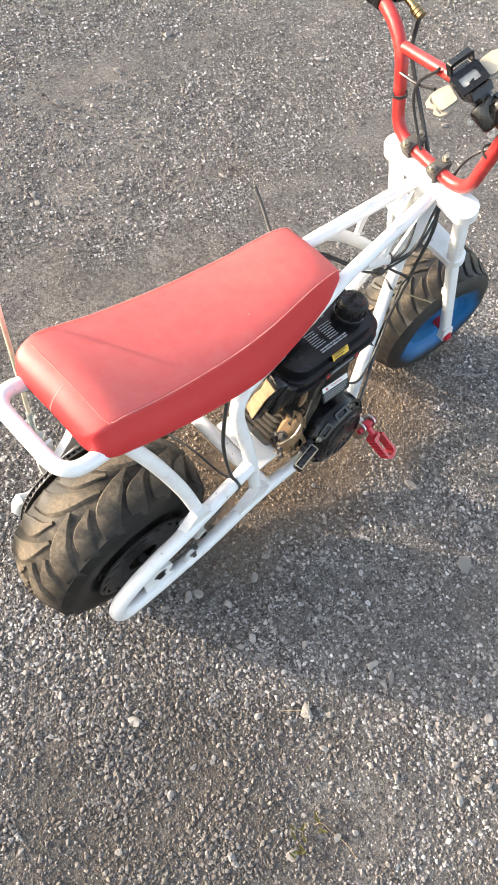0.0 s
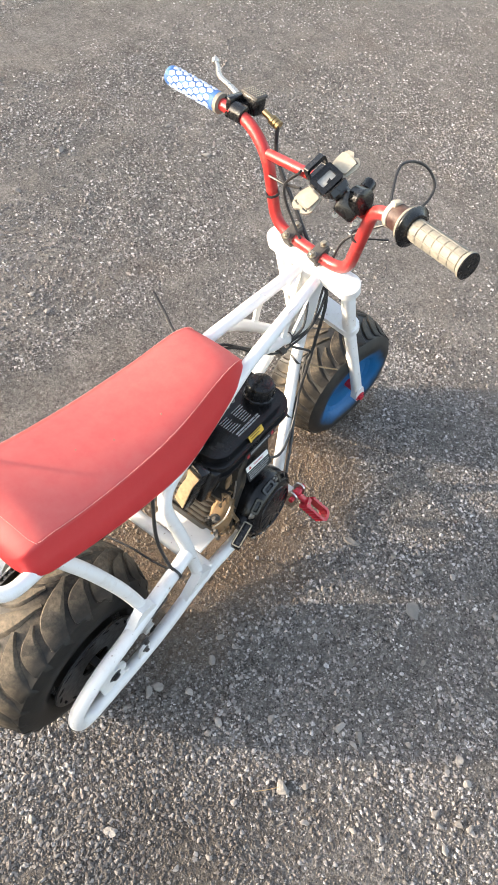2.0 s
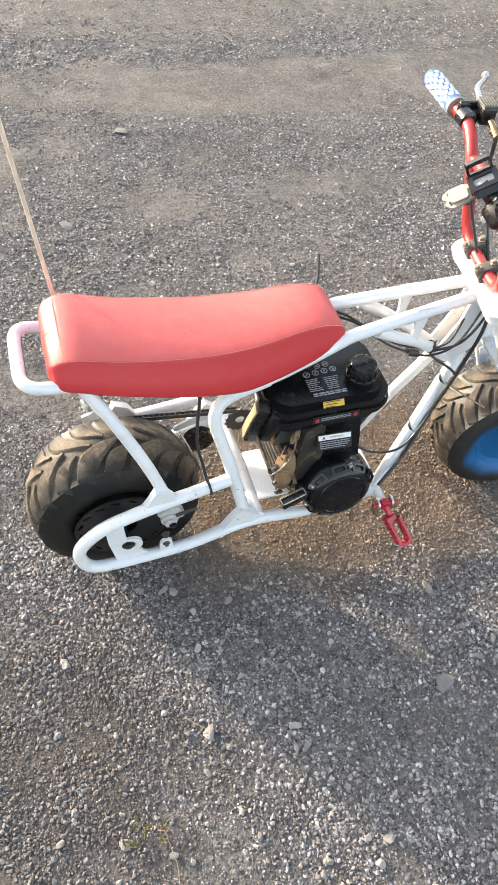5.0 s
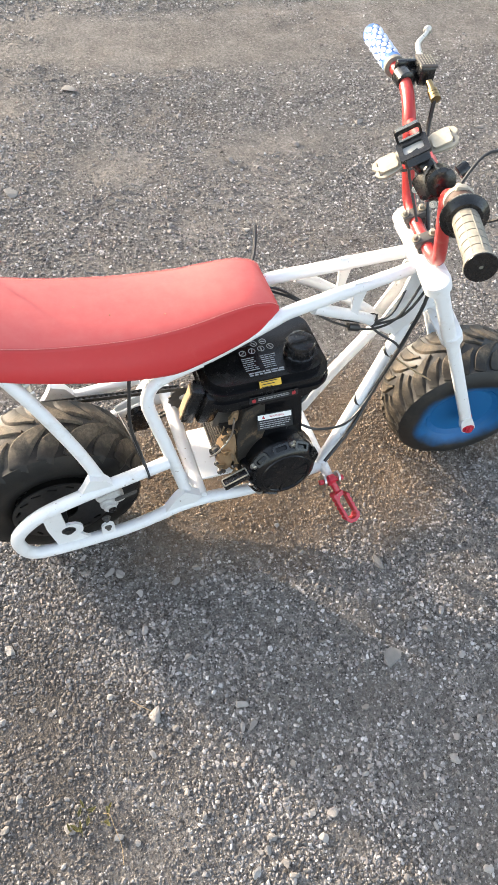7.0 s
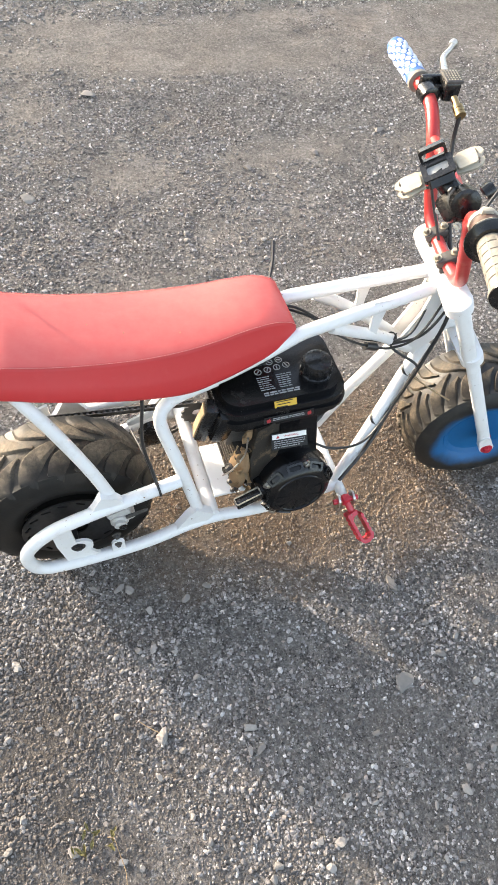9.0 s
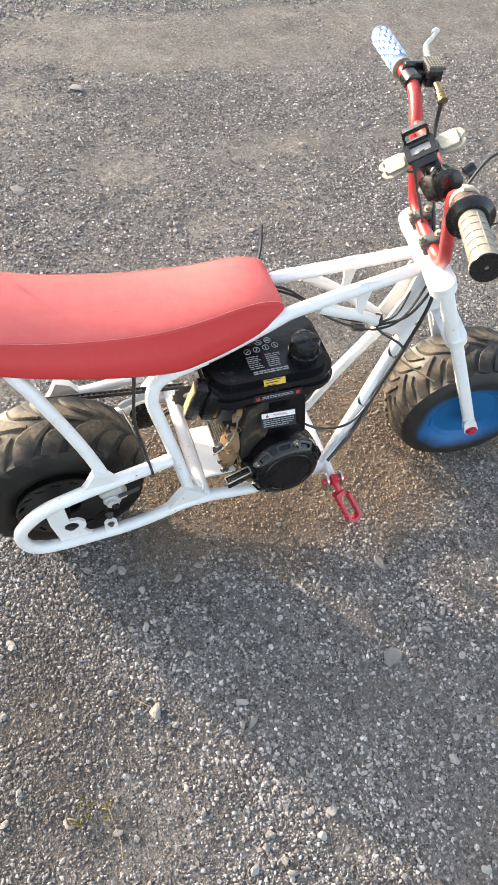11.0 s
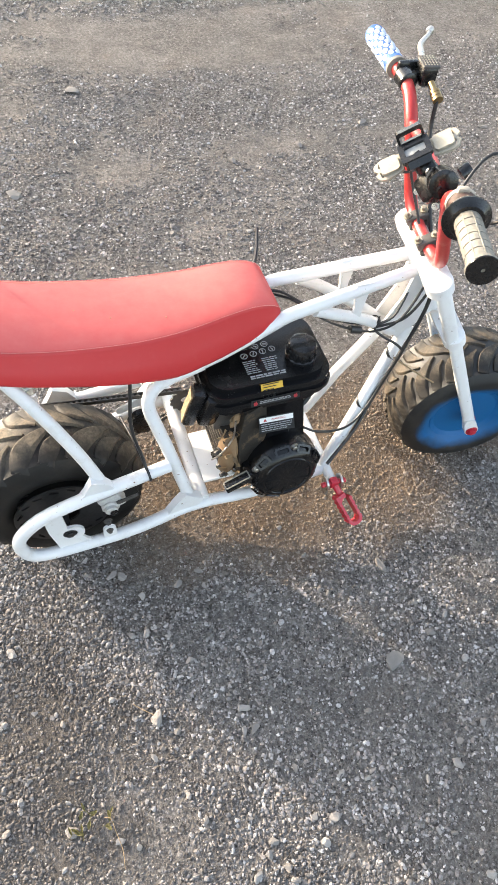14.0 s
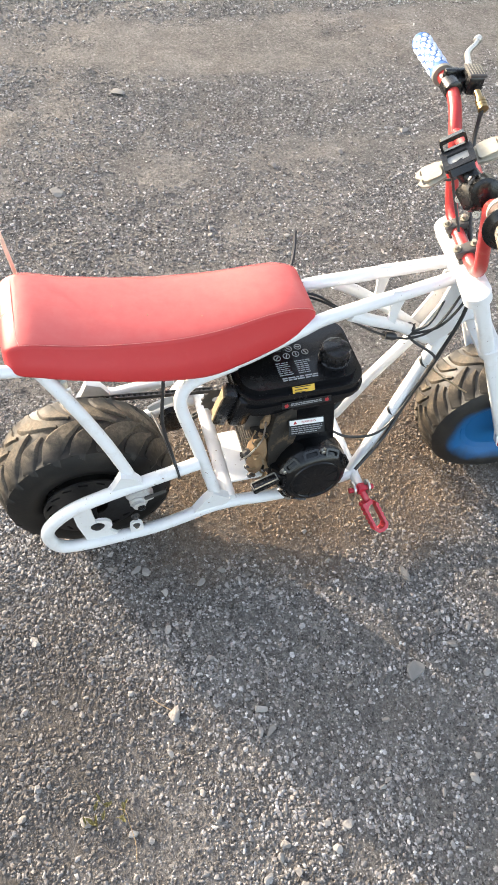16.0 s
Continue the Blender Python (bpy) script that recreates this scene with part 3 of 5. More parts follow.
part("tensioner_arm", slab(capsule((0, 0), (0.07, 0.03), 0.009, 0.014), 0.006, Matrix.Translation((0.175, 0.095, 0.232)) @ pose(0, 0, 0, 90)), WHITE, bike)

# chain: links along both runs and round the rear sprocket
path = [V(0.335 - 0.02, 0.09, 0.228 + 0.04)]
for k in range(25):
    a = radians(80 + 195 * k / 24)
    path.append(V(0.122 * math.cos(a), 0.09, RR + 0.122 * math.sin(a)))
path += [V(0.2, 0.09, 0.135), V(0.3, 0.09, 0.187)]
total, links = 0, []
for a, b in zip(path, path[1:]):
    d = (b - a).length
    while total <= d:
        links.append((a + (b - a) * (total / d), (b - a).normalized()))
        total += 0.0127
    total -= d
lk = bmesh.new()
for o in (-0.0045, 0.0045):
    slab(capsule((-0.0064, 0), (0.0064, 0), 0.0056, 0.0056, 4), 0.002, Matrix.Translation((0, 0, o)), 0, bm=lk)
lathe([(0.004, -0.006), (0.004, 0.006)], Matrix.Translation((-0.0064, 0, 0)), 8, lk)
lathe([(0.004, -0.006), (0.004, 0.006)], Matrix.Translation((0.0064, 0, 0)), 8, lk)
chain = part("drive_chain", tube([links[0][0], links[0][0] + links[0][1] * 0.01], 0.003), DARK_STEEL, bike, "oily black roller chain")
first_link = None
for p, d in links:
    m = Matrix.Translation(p) @ frame_to((0, 1, 0), d)
    if first_link is None:
        first_link = part("chain_link", lk, DARK_STEEL, chain)
        first_link.matrix_basis = m
    else:
        again(first_link, m, chain)

# brake caliper behind the strut foot
part("brake_caliper", box(pose(0.105, -0.14, 0.245, 0, -25, 0), (0.05, 0.03, 0.05), 0.007), CAST, bike, "greasy steel brake caliper")
part("caliper_body", lathe([(0.023, 0), (0.023, 0.014), (0.016, 0.018), (0.016, 0.03), (0.009, 0.034)], Matrix.Translation((0.1, -0.15, 0.236)) @ pose(0, 0, 0, 90) @ Matrix.Diagonal((0.85, 0.85, 0.6, 1)), 18), CAST, bike)
part("caliper_cap", lathe([(0.0085, 0), (0.0085, 0.004), (0.006, 0.005)], Matrix.Translation((0.104, -0.169, 0.234)) @ pose(0, 0, 0, 90), 14), BLACK_CLEAN, bike)
part("caliper_arm", slab(capsule((0, 0), (0.04, 0.012), 0.005, 0.0035), 0.004, Matrix.Translation((0.118, -0.158, 0.25)) @ pose(0, 0, 0, 90)), DARK_STEEL, bike)
part("axle_bolt", bolt(Matrix.Translation((0.004, -0.164, 0.181)) @ pose(0, 0, 0, 90), 0.0095, 0.008), DISC, bike)
part("caliper_bolt", bolt(Matrix.Translation((0.088, -0.166, 0.197)) @ pose(0, 0, 0, 90), 0.006, 0.01), DARK_STEEL, bike)
part("bracket_bolt", bolt(Matrix.Translation((0.088, -0.171, 0.163)) @ pose(0, 0, 0, 90), 0.005, 0.008), DARK_STEEL, bike)

# ---- seat ----
ST = [  # x, ridge half width, ridge z, crown rise, lower half width, lower z
    (-0.089, 0.036, 0.640, 0.003, 0.046, 0.633), (-0.0875, 0.05, 0.647, 0.005, 0.061, 0.6295), (-0.083, 0.061, 0.656, 0.008, 0.075, 0.626), (-0.075, 0.0675, 0.6635, 0.0115, 0.0855, 0.6235), (-0.064, 0.0705, 0.669, 0.015, 0.092, 0.6205),
    (-0.0494, 0.0725, 0.672, 0.017, 0.0955, 0.618), (-0.03, 0.073, 0.6705, 0.018, 0.097, 0.613),
    (0.0, 0.073, 0.662, 0.0178, 0.098, 0.602), (0.05, 0.072, 0.649, 0.0167, 0.099, 0.587), (0.12, 0.0705, 0.6365, 0.0156, 0.099, 0.567), (0.2, 0.068, 0.627, 0.0156, 0.098, 0.55), (0.27, 0.064, 0.6255, 0.0167, 0.094, 0.541),
    (0.33, 0.058, 0.629, 0.0178, 0.086, 0.549), (0.38, 0.053, 0.636, 0.0178, 0.078, 0.56), (0.43, 0.049, 0.6395, 0.0156, 0.069, 0.575), (0.465, 0.046, 0.633, 0.0125, 0.06, 0.588), (0.482, 0.044, 0.623, 0.0084, 0.052, 0.6), (0.488, 0.041, 0.615, 0.0042, 0.046, 0.603)]
FAR_OUT = 0.036                                    # the seat sits this much towards the bike's left


def seat_ring(x, wr, zr, cr, wb, zb):
    cr *= 0.5
    out = FAR_OUT * (min(1, wr / 0.07) ** 0.15 if x < 0 else 1)
    half = [(0, zr + cr), (wr * 0.4, zr + cr * 0.86), (wr * 0.75, zr + cr * 0.5), (wr * 0.93, zr + cr * 0.18), (wr, zr), (wr * 1.03, zr - 0.006), (wr + (wb - wr) * 0.55, zr + (zb - zr) * 0.5),
            (wb * 1.01, zb + (zr - zb) * 0.14), (wb, zb + 0.002), (wb * 0.94, zb - 0.003), (wb * 0.5, zb - 0.001)]
    return [(x, -y + 0.01 * (y < 1e-6), z) for y, z in half] + [(x, 0.01, zb)] + [(x, y * (1 + out / wr) if z >= zr - 0.01 else y + 0.72 * out, z) for y, z in half[:0:-1]]


def interp(x):
    for a, b in zip(ST, ST[1:]):
        if x <= b[0]:
            t = (x - a[0]) / (b[0] - a[0])
            return tuple(p + (q - p) * t for p, q in zip(a, b))
    return ST[-1]


dense = []
for i in range(len(ST) - 1):
    a, b, c, d = ST[max(i - 1, 0)], ST[i], ST[i + 1], ST[min(i + 2, len(ST) - 1)]
    for k in range(4):
        t = k / 4
        dense.append(tuple(0.5 * (2 * q + (r - p) * t + (2 * p - 5 * q + 4 * r - w) * t * t + (3 * q - p - 3 * r + w) * t ** 3) for p, q, r, w in zip(a, b, c, d)))
dense.append(ST[-1])
bm = bmesh.new()
rings = [[bm.verts.new(p) for p in seat_ring(*st)] for st in dense]
for a, b in zip(rings, rings[1:]):
    for k in range(len(a)):
        bm.faces.new((a[k], a[(k + 1) % len(a)], b[(k + 1) % len(a)], b[k]))
bm.faces.new(rings[0][::-1])
bm.faces.new(rings[-1])
seat = part("seat", bm, VINYL, bike, "padded red vinyl bench seat, dusty, sky sheen painted on top", 75)
for s in (-1, 1):
    line = [V(st[0], s * (st[1] + 0.0012) + FAR_OUT * (s > 0), st[2] + 0.001) for st in dense[20:]]
    if s < 0:
        line = [V(-0.0585, y, 0.6707 + 0.0078 * (1 - ((y - 0.016) / 0.09) ** 2)) for y in np.linspace(0.092, -0.058, 14)] + [V(-0.0555, -0.069, 0.6715)] + line
        part("seam", tube(line, 0.0003, 6), DARK_SEAM, seat)
    acc, stitch = 0.0, bmesh.new()
    for a, b in zip(line, line[1:]):
        d = (b - a).length
        while acc < d:
            p = a + (b - a) * (acc / d) + V(0, -s * 0.0015, 0.0009)
            tube([p, p + (b - a).normalized() * 0.004], 0.00055, 5, stitch)
            acc += 0.0052
        acc -= d
    part("stitching", stitch, THREAD, seat)
part("rear_seam", tube([(-0.0640, 0.012, 0.6767), (-0.0750, 0.012, 0.6694), (-0.0830, 0.012, 0.6602), (-0.0876, 0.012, 0.6498), (-0.0892, 0.012, 0.6415), (-0.0892, 0.012, 0.636)], 0.0009, 6), THREAD, seat)
part("seat_base", box(pose(0.2, 0, 0.556, 0, 3, 0), (0.46, 0.12, 0.012), 0.003), BLACK_CLEAN, seat)

for q in ((0.268, -0.024, 0.0), (0.17, -0.006, 0.0), (0.11, 0.02, 0.0)):
    st = interp(q[0])
    part("seat_stud", lathe([(0.0014, -0.001), (0.0013, 0.0006), (0.0005, 0.001)], Matrix.Translation((q[0], q[1], st[2] + st[3] * 0.47)), 8), TAN, seat)

# ---- fork, triple clamps, bars ----
FW = 0.101                                          # half the fork's width
FORK_AX = Vector((0.229, -0.045, -0.495)).normalized()
TOP_C = Vector((0.811, 0.005, 0.652))
LOW_C = Vector((0.902, 0.0, 0.486))
fork = part("fork", tube([TOP_C - FORK_AX * 0.02, LOW_C + FORK_AX * 0.03], 0.019, 20), WHITE, bike, "white-painted fork with flat triple clamps")
for s in (-1, 1):
    a = TOP_C + STEER * FW * s
    b = LOW_C + STEER * FW * s
    e = FC + STEER * 0.116 * s + V(-0.004, 0, -0.01)
    m = frame_to(FORK_AX, STEER)
    mid = (a + b) / 2
    part("upper_leg", box(Matrix.Translation(mid) @ m, (0.026, 0.031, (b - a).length + 0.03), 0.009, seg=3), WHITE, fork)
    low_mid = (b + e) / 2
    lm = frame_to(e - b, STEER)
    part("lower_leg", box(Matrix.Translation(low_mid) @ lm, (0.023, 0.029, (e - b).length), 0.008, seg=3), WHITE, fork)
    part("leg_ring", lathe([(0.0195, -0.012), (0.0245, -0.008), (0.0245, 0.008), (0.0195, 0.012)], Matrix.Translation(b) @ m, 24), WHITE, fork)
    part("dropout", slab(capsule((-0.034, 0), (0, 0), 0.0145, 0.0175), 0.02, Matrix.Translation(e) @ frame_to(STEER, e - b), 0.003), WHITE, fork)
    part("axle_nut", bolt(Matrix.Translation(e + STEER * s * 0.009) @ frame_to(STEER * s), 0.0095, 0.01), PEG_RED, fork)
    part("fender_stop", box(Matrix.Translation(b + (e - b) * 0.45 - STEER * s * 0.016) @ lm, (0.006, 0.016, 0.03), 0.002), WHITE, fork)
part("front_axle", tube([FC - STEER * 0.116, FC + STEER * 0.116], 0.008), PEG_RED, fork)
part("axle_spacer", tube([FC - STEER * 0.1, FC - STEER * 0.045], 0.013), PEG_RED, fork)
for c, r0, r1, th in ((TOP_C, 0.024, 0.027, 0.023), (LOW_C, 0.026, 0.024, 0.02)):
    m = Matrix.Translation(c) @ frame_to(-FORK_AX, STEER)
    out = [(FW + r1 * math.cos(radians(a)), r1 * math.sin(radians(a))) for a in range(-90, 91, 18)]
    out += [(0, r0)] + [(-x, -y) for x, y in out] + [(0, -r0)]
    part("triple_clamp", slab(out, th, m, 0.006), WHITE, fork)
    for s in (-1, 1):
        part("clamp_cap", lathe([(r1 * 0.8, -th * 0.62), (r1 * 1.02, -th * 0.5), (r1 * 1.02, th * 0.5), (r1 * 0.85, th * 0.64), (0.006, th * 0.72)], m @ Matrix.Translation((FW * s, 0, 0)), 24), WHITE, fork)

BR = 0.0128
bar_pts = fillet([(0.857, 0.45, 0.857), (0.832, 0.238, 0.864), (0.812, 0.167, 0.826), (0.832, 0.122, 0.675), (0.812, 0.03, 0.677), (0.795, -0.079, 0.679), (0.718, -0.118, 0.886), (0.7, -0.175, 0.9), (0.65, -0.318, 0.915)], 0.052, 8)
bars = part("handlebar", tube(bar_pts, BR, 16), RED, bike, "glossy red motocross handlebar with crossbar")
part("crossbar", tube([(0.813, 0.165, 0.828), (0.768, 0.03, 0.858), (0.728, -0.113, 0.86)], 0.0105, 14), RED, bars)
for p, q in (((0.824, 0.074, 0.676), (0.02, 0.09, 0)), ((0.808, -0.004, 0.678), (0.02, 0.09, 0))):
    m = Matrix.Translation(p) @ frame_to(-FORK_AX, q)
    part("bar_riser", box(m @ Matrix.Translation((0, 0, -0.017)), (0.026, 0.04, 0.034), 0.004), DARK_STEEL, bars)
    part("bar_cap", box(m @ Matrix.Translation((0, 0, 0.0095)), (0.026, 0.046, 0.017), 0.004), DARK_STEEL, bars)
    for s in (-1, 1):
        part("clamp_bolt", bolt(m @ Matrix.Translation((0, 0.0175 * s, 0.018)), 0.0055, 0.009), ZINC, bars)

# blue scale-patterned grip on the left
ga, gb = V(0.86, 0.464, 0.857), V(0.842, 0.322, 0.861)
gd = (gb - ga).normalized()
gm = Matrix.Translation(ga) @ frame_to(gd)
L = (gb - ga).length
grip = part("left_grip", lathe([(0.008, -0.003), (0.018, -0.001), (0.0205, 0.006), (0.0185, 0.012), (0.0185, L - 0.012), (0.0205, L - 0.01), (0.0205, L), (0.015, L + 0.001)], gm, 24), GRIP_BLUE, bike, "blue rubber grip with pale scale pattern")
sc = bmesh.new()
bmesh.ops.create_icosphere(sc, subdivisions=1, radius=0.0082, matrix=Matrix.Diagonal((0.35, 0.8, 1.15, 1)))
base_scale = None
for i in range(8):
    for k in range(8):
        a = 2 * math.pi * (k + 0.5 * (i % 2)) / 8
        m = gm @ Matrix.Rotation(a, 4, "Z") @ Matrix.Translation((0.0192, 0, 0.018 + i * 0.0152))
        if base_scale is None:
            base_scale = part("grip_scale", sc, GRIP_PALE, grip)
            base_scale.matrix_basis = m
        else:
            again(base_scale, m, grip)
part("grip_collar", lathe([(0.016, L), (0.021, L + 0.001), (0.021, L + 0.01), (0.015, L + 0.012)], gm, 20), GRIP_GREY, grip)

# brake lever and its reservoir
lm = Matrix.Translation((0.836, 0.264, 0.864)) @ frame_to((0.06, 1, 0), (0, 0, 1))
brake = part("brake_master", lathe([(0.016, -0.016), (0.019, -0.014), (0.019, 0.014), (0.016, 0.016)], lm, 20), BLACK_CLEAN, bike, "black brake master cylinder with ribbed lid")
part("reservoir", box(pose(0.874, 0.258, 0.876, 0, 0, -10), (0.032, 0.044, 0.036), 0.005), BLACK_CLEAN, brake)
part("reservoir_lid", box(pose(0.874, 0.258, 0.896, 0, 0, -10), (0.034, 0.046, 0.006), 0.002), DARK_STEEL, brake)
for i in range(5):
    for k in range(6):
        part("lid_rib", box(pose(0.874, 0.258, 0.8995, 0, 0, -10) @ Matrix.Translation((-0.0116 + i * 0.0058, -0.0165 + k * 0.0066, 0)), (0.003, 0.0036, 0.002), 0.001, seg=1), ZINC, brake)
part("pivot_block", box(pose(0.87, 0.285, 0.868, 0, 0, -8), (0.055, 0.05, 0.018), 0.005), BLACK_CLEAN, brake)
part("lever_clamp", box(pose(0.848, 0.285, 0.868, 0, 0, -5), (0.046, 0.014, 0.042), 0.005), BLACK_CLEAN, brake)
lev = smooth_path([(0.885, 0.294, 0.866), (0.91, 0.34, 0.866), (0.93, 0.384, 0.866), (0.964, 0.416, 0.867), (0.976, 0.43, 0.868)])
part("brake_lever", tube(lev, 0.005, 10, radii=[0.0075 - 0.003 * i / len(lev) for i in range(len(lev))]), STEEL, brake, "polished alloy lever")
part("lever_ball", lathe([(0.003, -0.009), (0.008, -0.006), (0.0095, 0), (0.008, 0.006), (0.003, 0.009)], Matrix.Translation((0.978, 0.433, 0.868)) @ frame_to((0.6, 0.8, 0)), 14), STEEL, brake)
bm = tube([(0.87, 0.226, 0.872), (0.866, 0.186, 0.863)], 0.007, 12)
for q in (0.55, 0.75, 0.95):
    p = V(0.87, 0.226, 0.872).lerp(V(0.866, 0.186, 0.863), q)
    tube([p, p + V(-0.0005, -0.006, -0.002)], 0.0105, 10, bm)
part("hose_fitting", bm, BRASS, brake)

# throttle side
ra, rb = V(0.695, -0.205, 0.902), V(0.649, -0.322, 0.9155)
rd = (rb - ra).normalized()
rm = Matrix.Translation(ra) @ frame_to(rd)
L = (rb - ra).length
prof = [(0.014, 0), (0.0195, 0.001)]
for i in range(6):
    z0 = 0.004 + i * (L - 0.012) / 6
    prof += [(0.0205, z0), (0.0205, z0 + (L - 0.012) / 6 - 0.0025), (0.0192, z0 + (L - 0.012) / 6 - 0.002), (0.0192, z0 + (L - 0.012) / 6 - 0.0005)]
prof += [(0.0215, L - 0.008), (0.0245, L - 0.005), (0.0245, L)]
tg = part("throttle_grip", lathe(prof, rm, 26), GRIP_GREY, bike, "dusty grey ribbed throttle grip")
for k in range(8):
    a = 2 * math.pi * k / 8
    part("grip_rib", box(rm @ Matrix.Rotation(a, 4, "Z") @ Matrix.Translation((0.0203, 0, L / 2)), (0.0016, 0.0022, L - 0.02), 0.0005, seg=1), GRIP_GREY, tg)
part("grip_end", lathe([(0.0242, L - 0.001), (0.0236, L + 0.0015), (0.0035, L + 0.002), (0.003, L - 0.003)], rm, 26), BLACK_CLEAN, tg)
part("grip_flange", lathe([(0.015, -0.014), (0.035, -0.011), (0.0375, -0.008), (0.0375, -0.005), (0.031, -0.002), (0.026, 0.003), (0.014, 0.004)], rm, 32), BLACK_CLEAN, tg)
part("flange_ring", lathe([(0.02, -0.02), (0.032, -0.018), (0.033, -0.013), (0.02, -0.012)], rm, 28), GRIP_GREY, tg)
hm = Matrix.Translation(ra - rd * 0.042) @ frame_to(rd)
part("throttle_housing", lathe([(0.018, -0.018), (0.0245, -0.015), (0.0245, -0.006), (0.02, -0.004)], hm, 20), PAD, tg, "worn brown throttle housing with beige face")
part("housing_band", lathe([(0.018, -0.006), (0.0235, -0.005), (0.0235, 0.02), (0.019, 0.022)], hm, 20), HOUSING, tg, "dark brown housing band")
part("housing_lug", box(hm @ Matrix.Translation((0.02, 0.004, -0.008)), (0.016, 0.02, 0.014), 0.004), PAD, tg)

# phone holder: black body, two beige jaws
MC = V(0.705, -0.02, 0.896)
md = Vector((0.13, -0.025, 0.045)).normalized()
mm = Matrix.Translation(MC) @ frame_to(Vector((-0.55, -0.12, 0.82)), md)
holder = part("phone_holder", box(mm @ Matrix.Translation((0, 0, 0)), (0.044, 0.044, 0.014), 0.004), BLACK_CLEAN, bike, "black phone holder with two beige padded jaws")
for s in (-1, 1):
    jaw = slab([(0.03 * s, -0.024), (0.052 * s, -0.03), (0.066 * s, -0.032), (0.078 * s, -0.026), (0.084 * s, -0.012), (0.078 * s, -0.003), (0.086 * s, 0.008), (0.082 * s, 0.022), (0.068 * s, 0.03), (0.05 * s, 0.03), (0.03 * s, 0.024)][::s], 0.005,
               mm @ Matrix.Diagonal((0.86, 0.68, 1, 1)) @ Matrix.Translation((0, 0, -0.002)), 0.001, [capsule((0.072 * s, -0.02), (0.073 * s, -0.008), 0.003, 0.003, 5), capsule((0.073 * s, 0.01), (0.071 * s, 0.02), 0.003, 0.003, 5)])
    jaw = part("jaw", jaw, PAD, holder, "clear yellowed jaw plate")
    part("jaw_pad", slab([(x + 0.046 * s, y) for x, y in round_rect(0.032, 0.03, 0.006)], 0.006, mm @ Matrix.Translation((0, 0, 0.004)), 0.002), PAD, holder)
part("holder_plate", slab(round_rect(0.042, 0.026, 0.004), 0.003, mm @ Matrix.Translation((0, 0.002, 0.0088)), 0.001), CAST, holder, "pale scuffed backing plate")
part("holder_frame", slab(round_rect(0.052, 0.038, 0.005), 0.008, mm @ Matrix.Translation((0, 0.0, 0.0115)), 0.0015, [round_rect(0.034, 0.018, 0.003)]), BLACK_CLEAN, holder)
part("release_arch", slab(round_rect(0.044, 0.028, 0.005), 0.012, mm @ Matrix.Translation((0.0, 0.026, 0.018)) @ pose(0, 0, 0, 65, 0, 0), 0.002, [round_rect(0.036, 0.014, 0.003)]), BLACK_CLEAN, holder)
part("lock_lever", slab(round_rect(0.042, 0.028, 0.005), 0.012, mm @ Matrix.Translation((0.0, -0.024, 0.01)) @ pose(0, 0, 0, -50, 0, 0), 0.002, [round_rect(0.03, 0.012, 0.003)]), BLACK_CLEAN, holder)
part("ball_arm", tube(smooth_path([MC - mm.to_3x3().col[2] * 0.005, V(0.715, -0.045, 0.885), V(0.735, -0.08, 0.865)]), 0.017, 14), BLACK_CLEAN, holder)
part("arm_clamp", box(pose(0.722, -0.07, 0.868, 20, 20, 15), (0.05, 0.045, 0.045), 0.008), BLACK_CLEAN, holder)
part("bar_clamp", lathe([(0.019, -0.014), (0.024, -0.012), (0.024, 0.012), (0.019, 0.014)], Matrix.Translation((0.722, -0.085, 0.885)) @ frame_to((0.3, 0.9, -0.25)), 18), BLACK_CLEAN, holder)
part("clamp_knob", lathe([(0.008, 0), (0.013, 0.002), (0.013, 0.016), (0.01, 0.02)], Matrix.Translation((0.762, -0.075, 0.885)) @ frame_to((0.7, 0, 0.6)), 10), BLACK_CLEAN, holder)
for q in ((0.703, -0.055, 0.85), (0.722, -0.09, 0.842)):
    part("clamp_screw", bolt(Matrix.Translation(q) @ frame_to((-0.7, -0.6, 0.3)), 0.004, 0.006), STEEL, holder)

# ---- engine ----
eng = part("engine", box(pose(0.44, -0.02, 0.28), (0.16, 0.17, 0.16), 0.012), DARK_STEEL, bike, "small black four-stroke engine caked with mud")
# fuel tank: rounded block with a raised top panel
tank_out = [(x + 0.0065, y) for x, y in round_rect(0.268, 0.186, 0.042, 6)]
TM = Matrix.Translation((0.449, -0.04, 0.47))
tank = part("fuel_tank", slab(tank_out, 0.042, TM, 0.01), BLACK, bike, "black plastic fuel tank with printed labels")
part("tank_flange", slab([(x * 1.03, y * 1.045) for x, y in tank_out], 0.008, TM @ Matrix.Translation((0, 0, -0.004)), 0.002), BLACK, eng)
part("tank_top", slab([(x * 0.91, y * 0.88) for x, y in tank_out], 0.02, TM @ Matrix.Translation((0, 0, 0.026)), 0.006), BLACK, eng)
part("tank_lower", slab([(x * 0.9, y * 0.9) for x, y in tank_out], 0.03, TM @ Matrix.Translation((0, 0, -0.03)), 0.008), BLACK, eng)
capm = Matrix.Translation((0.533, -0.073, 0.506))
capo = part("fuel_cap", lathe([(0.032, 0), (0.032, 0.006), (0.029, 0.008), (0.0295, 0.031), (0.027, 0.037), (0.02, 0.0395), (0.003, 0.04), (0.0015, 0.038)], capm, 32), BLACK_CLEAN, bike, "round black ribbed fuel cap")
for k in range(12):
    a = 2 * math.pi * k / 12 + 0.3
    part("cap_rib", box(capm @ Matrix.Rotation(a, 4, "Z") @ Matrix.Translation((0.0292, 0, 0.019)), (0.005, 0.008, 0.022), 0.002), BLACK_CLEAN, capo)
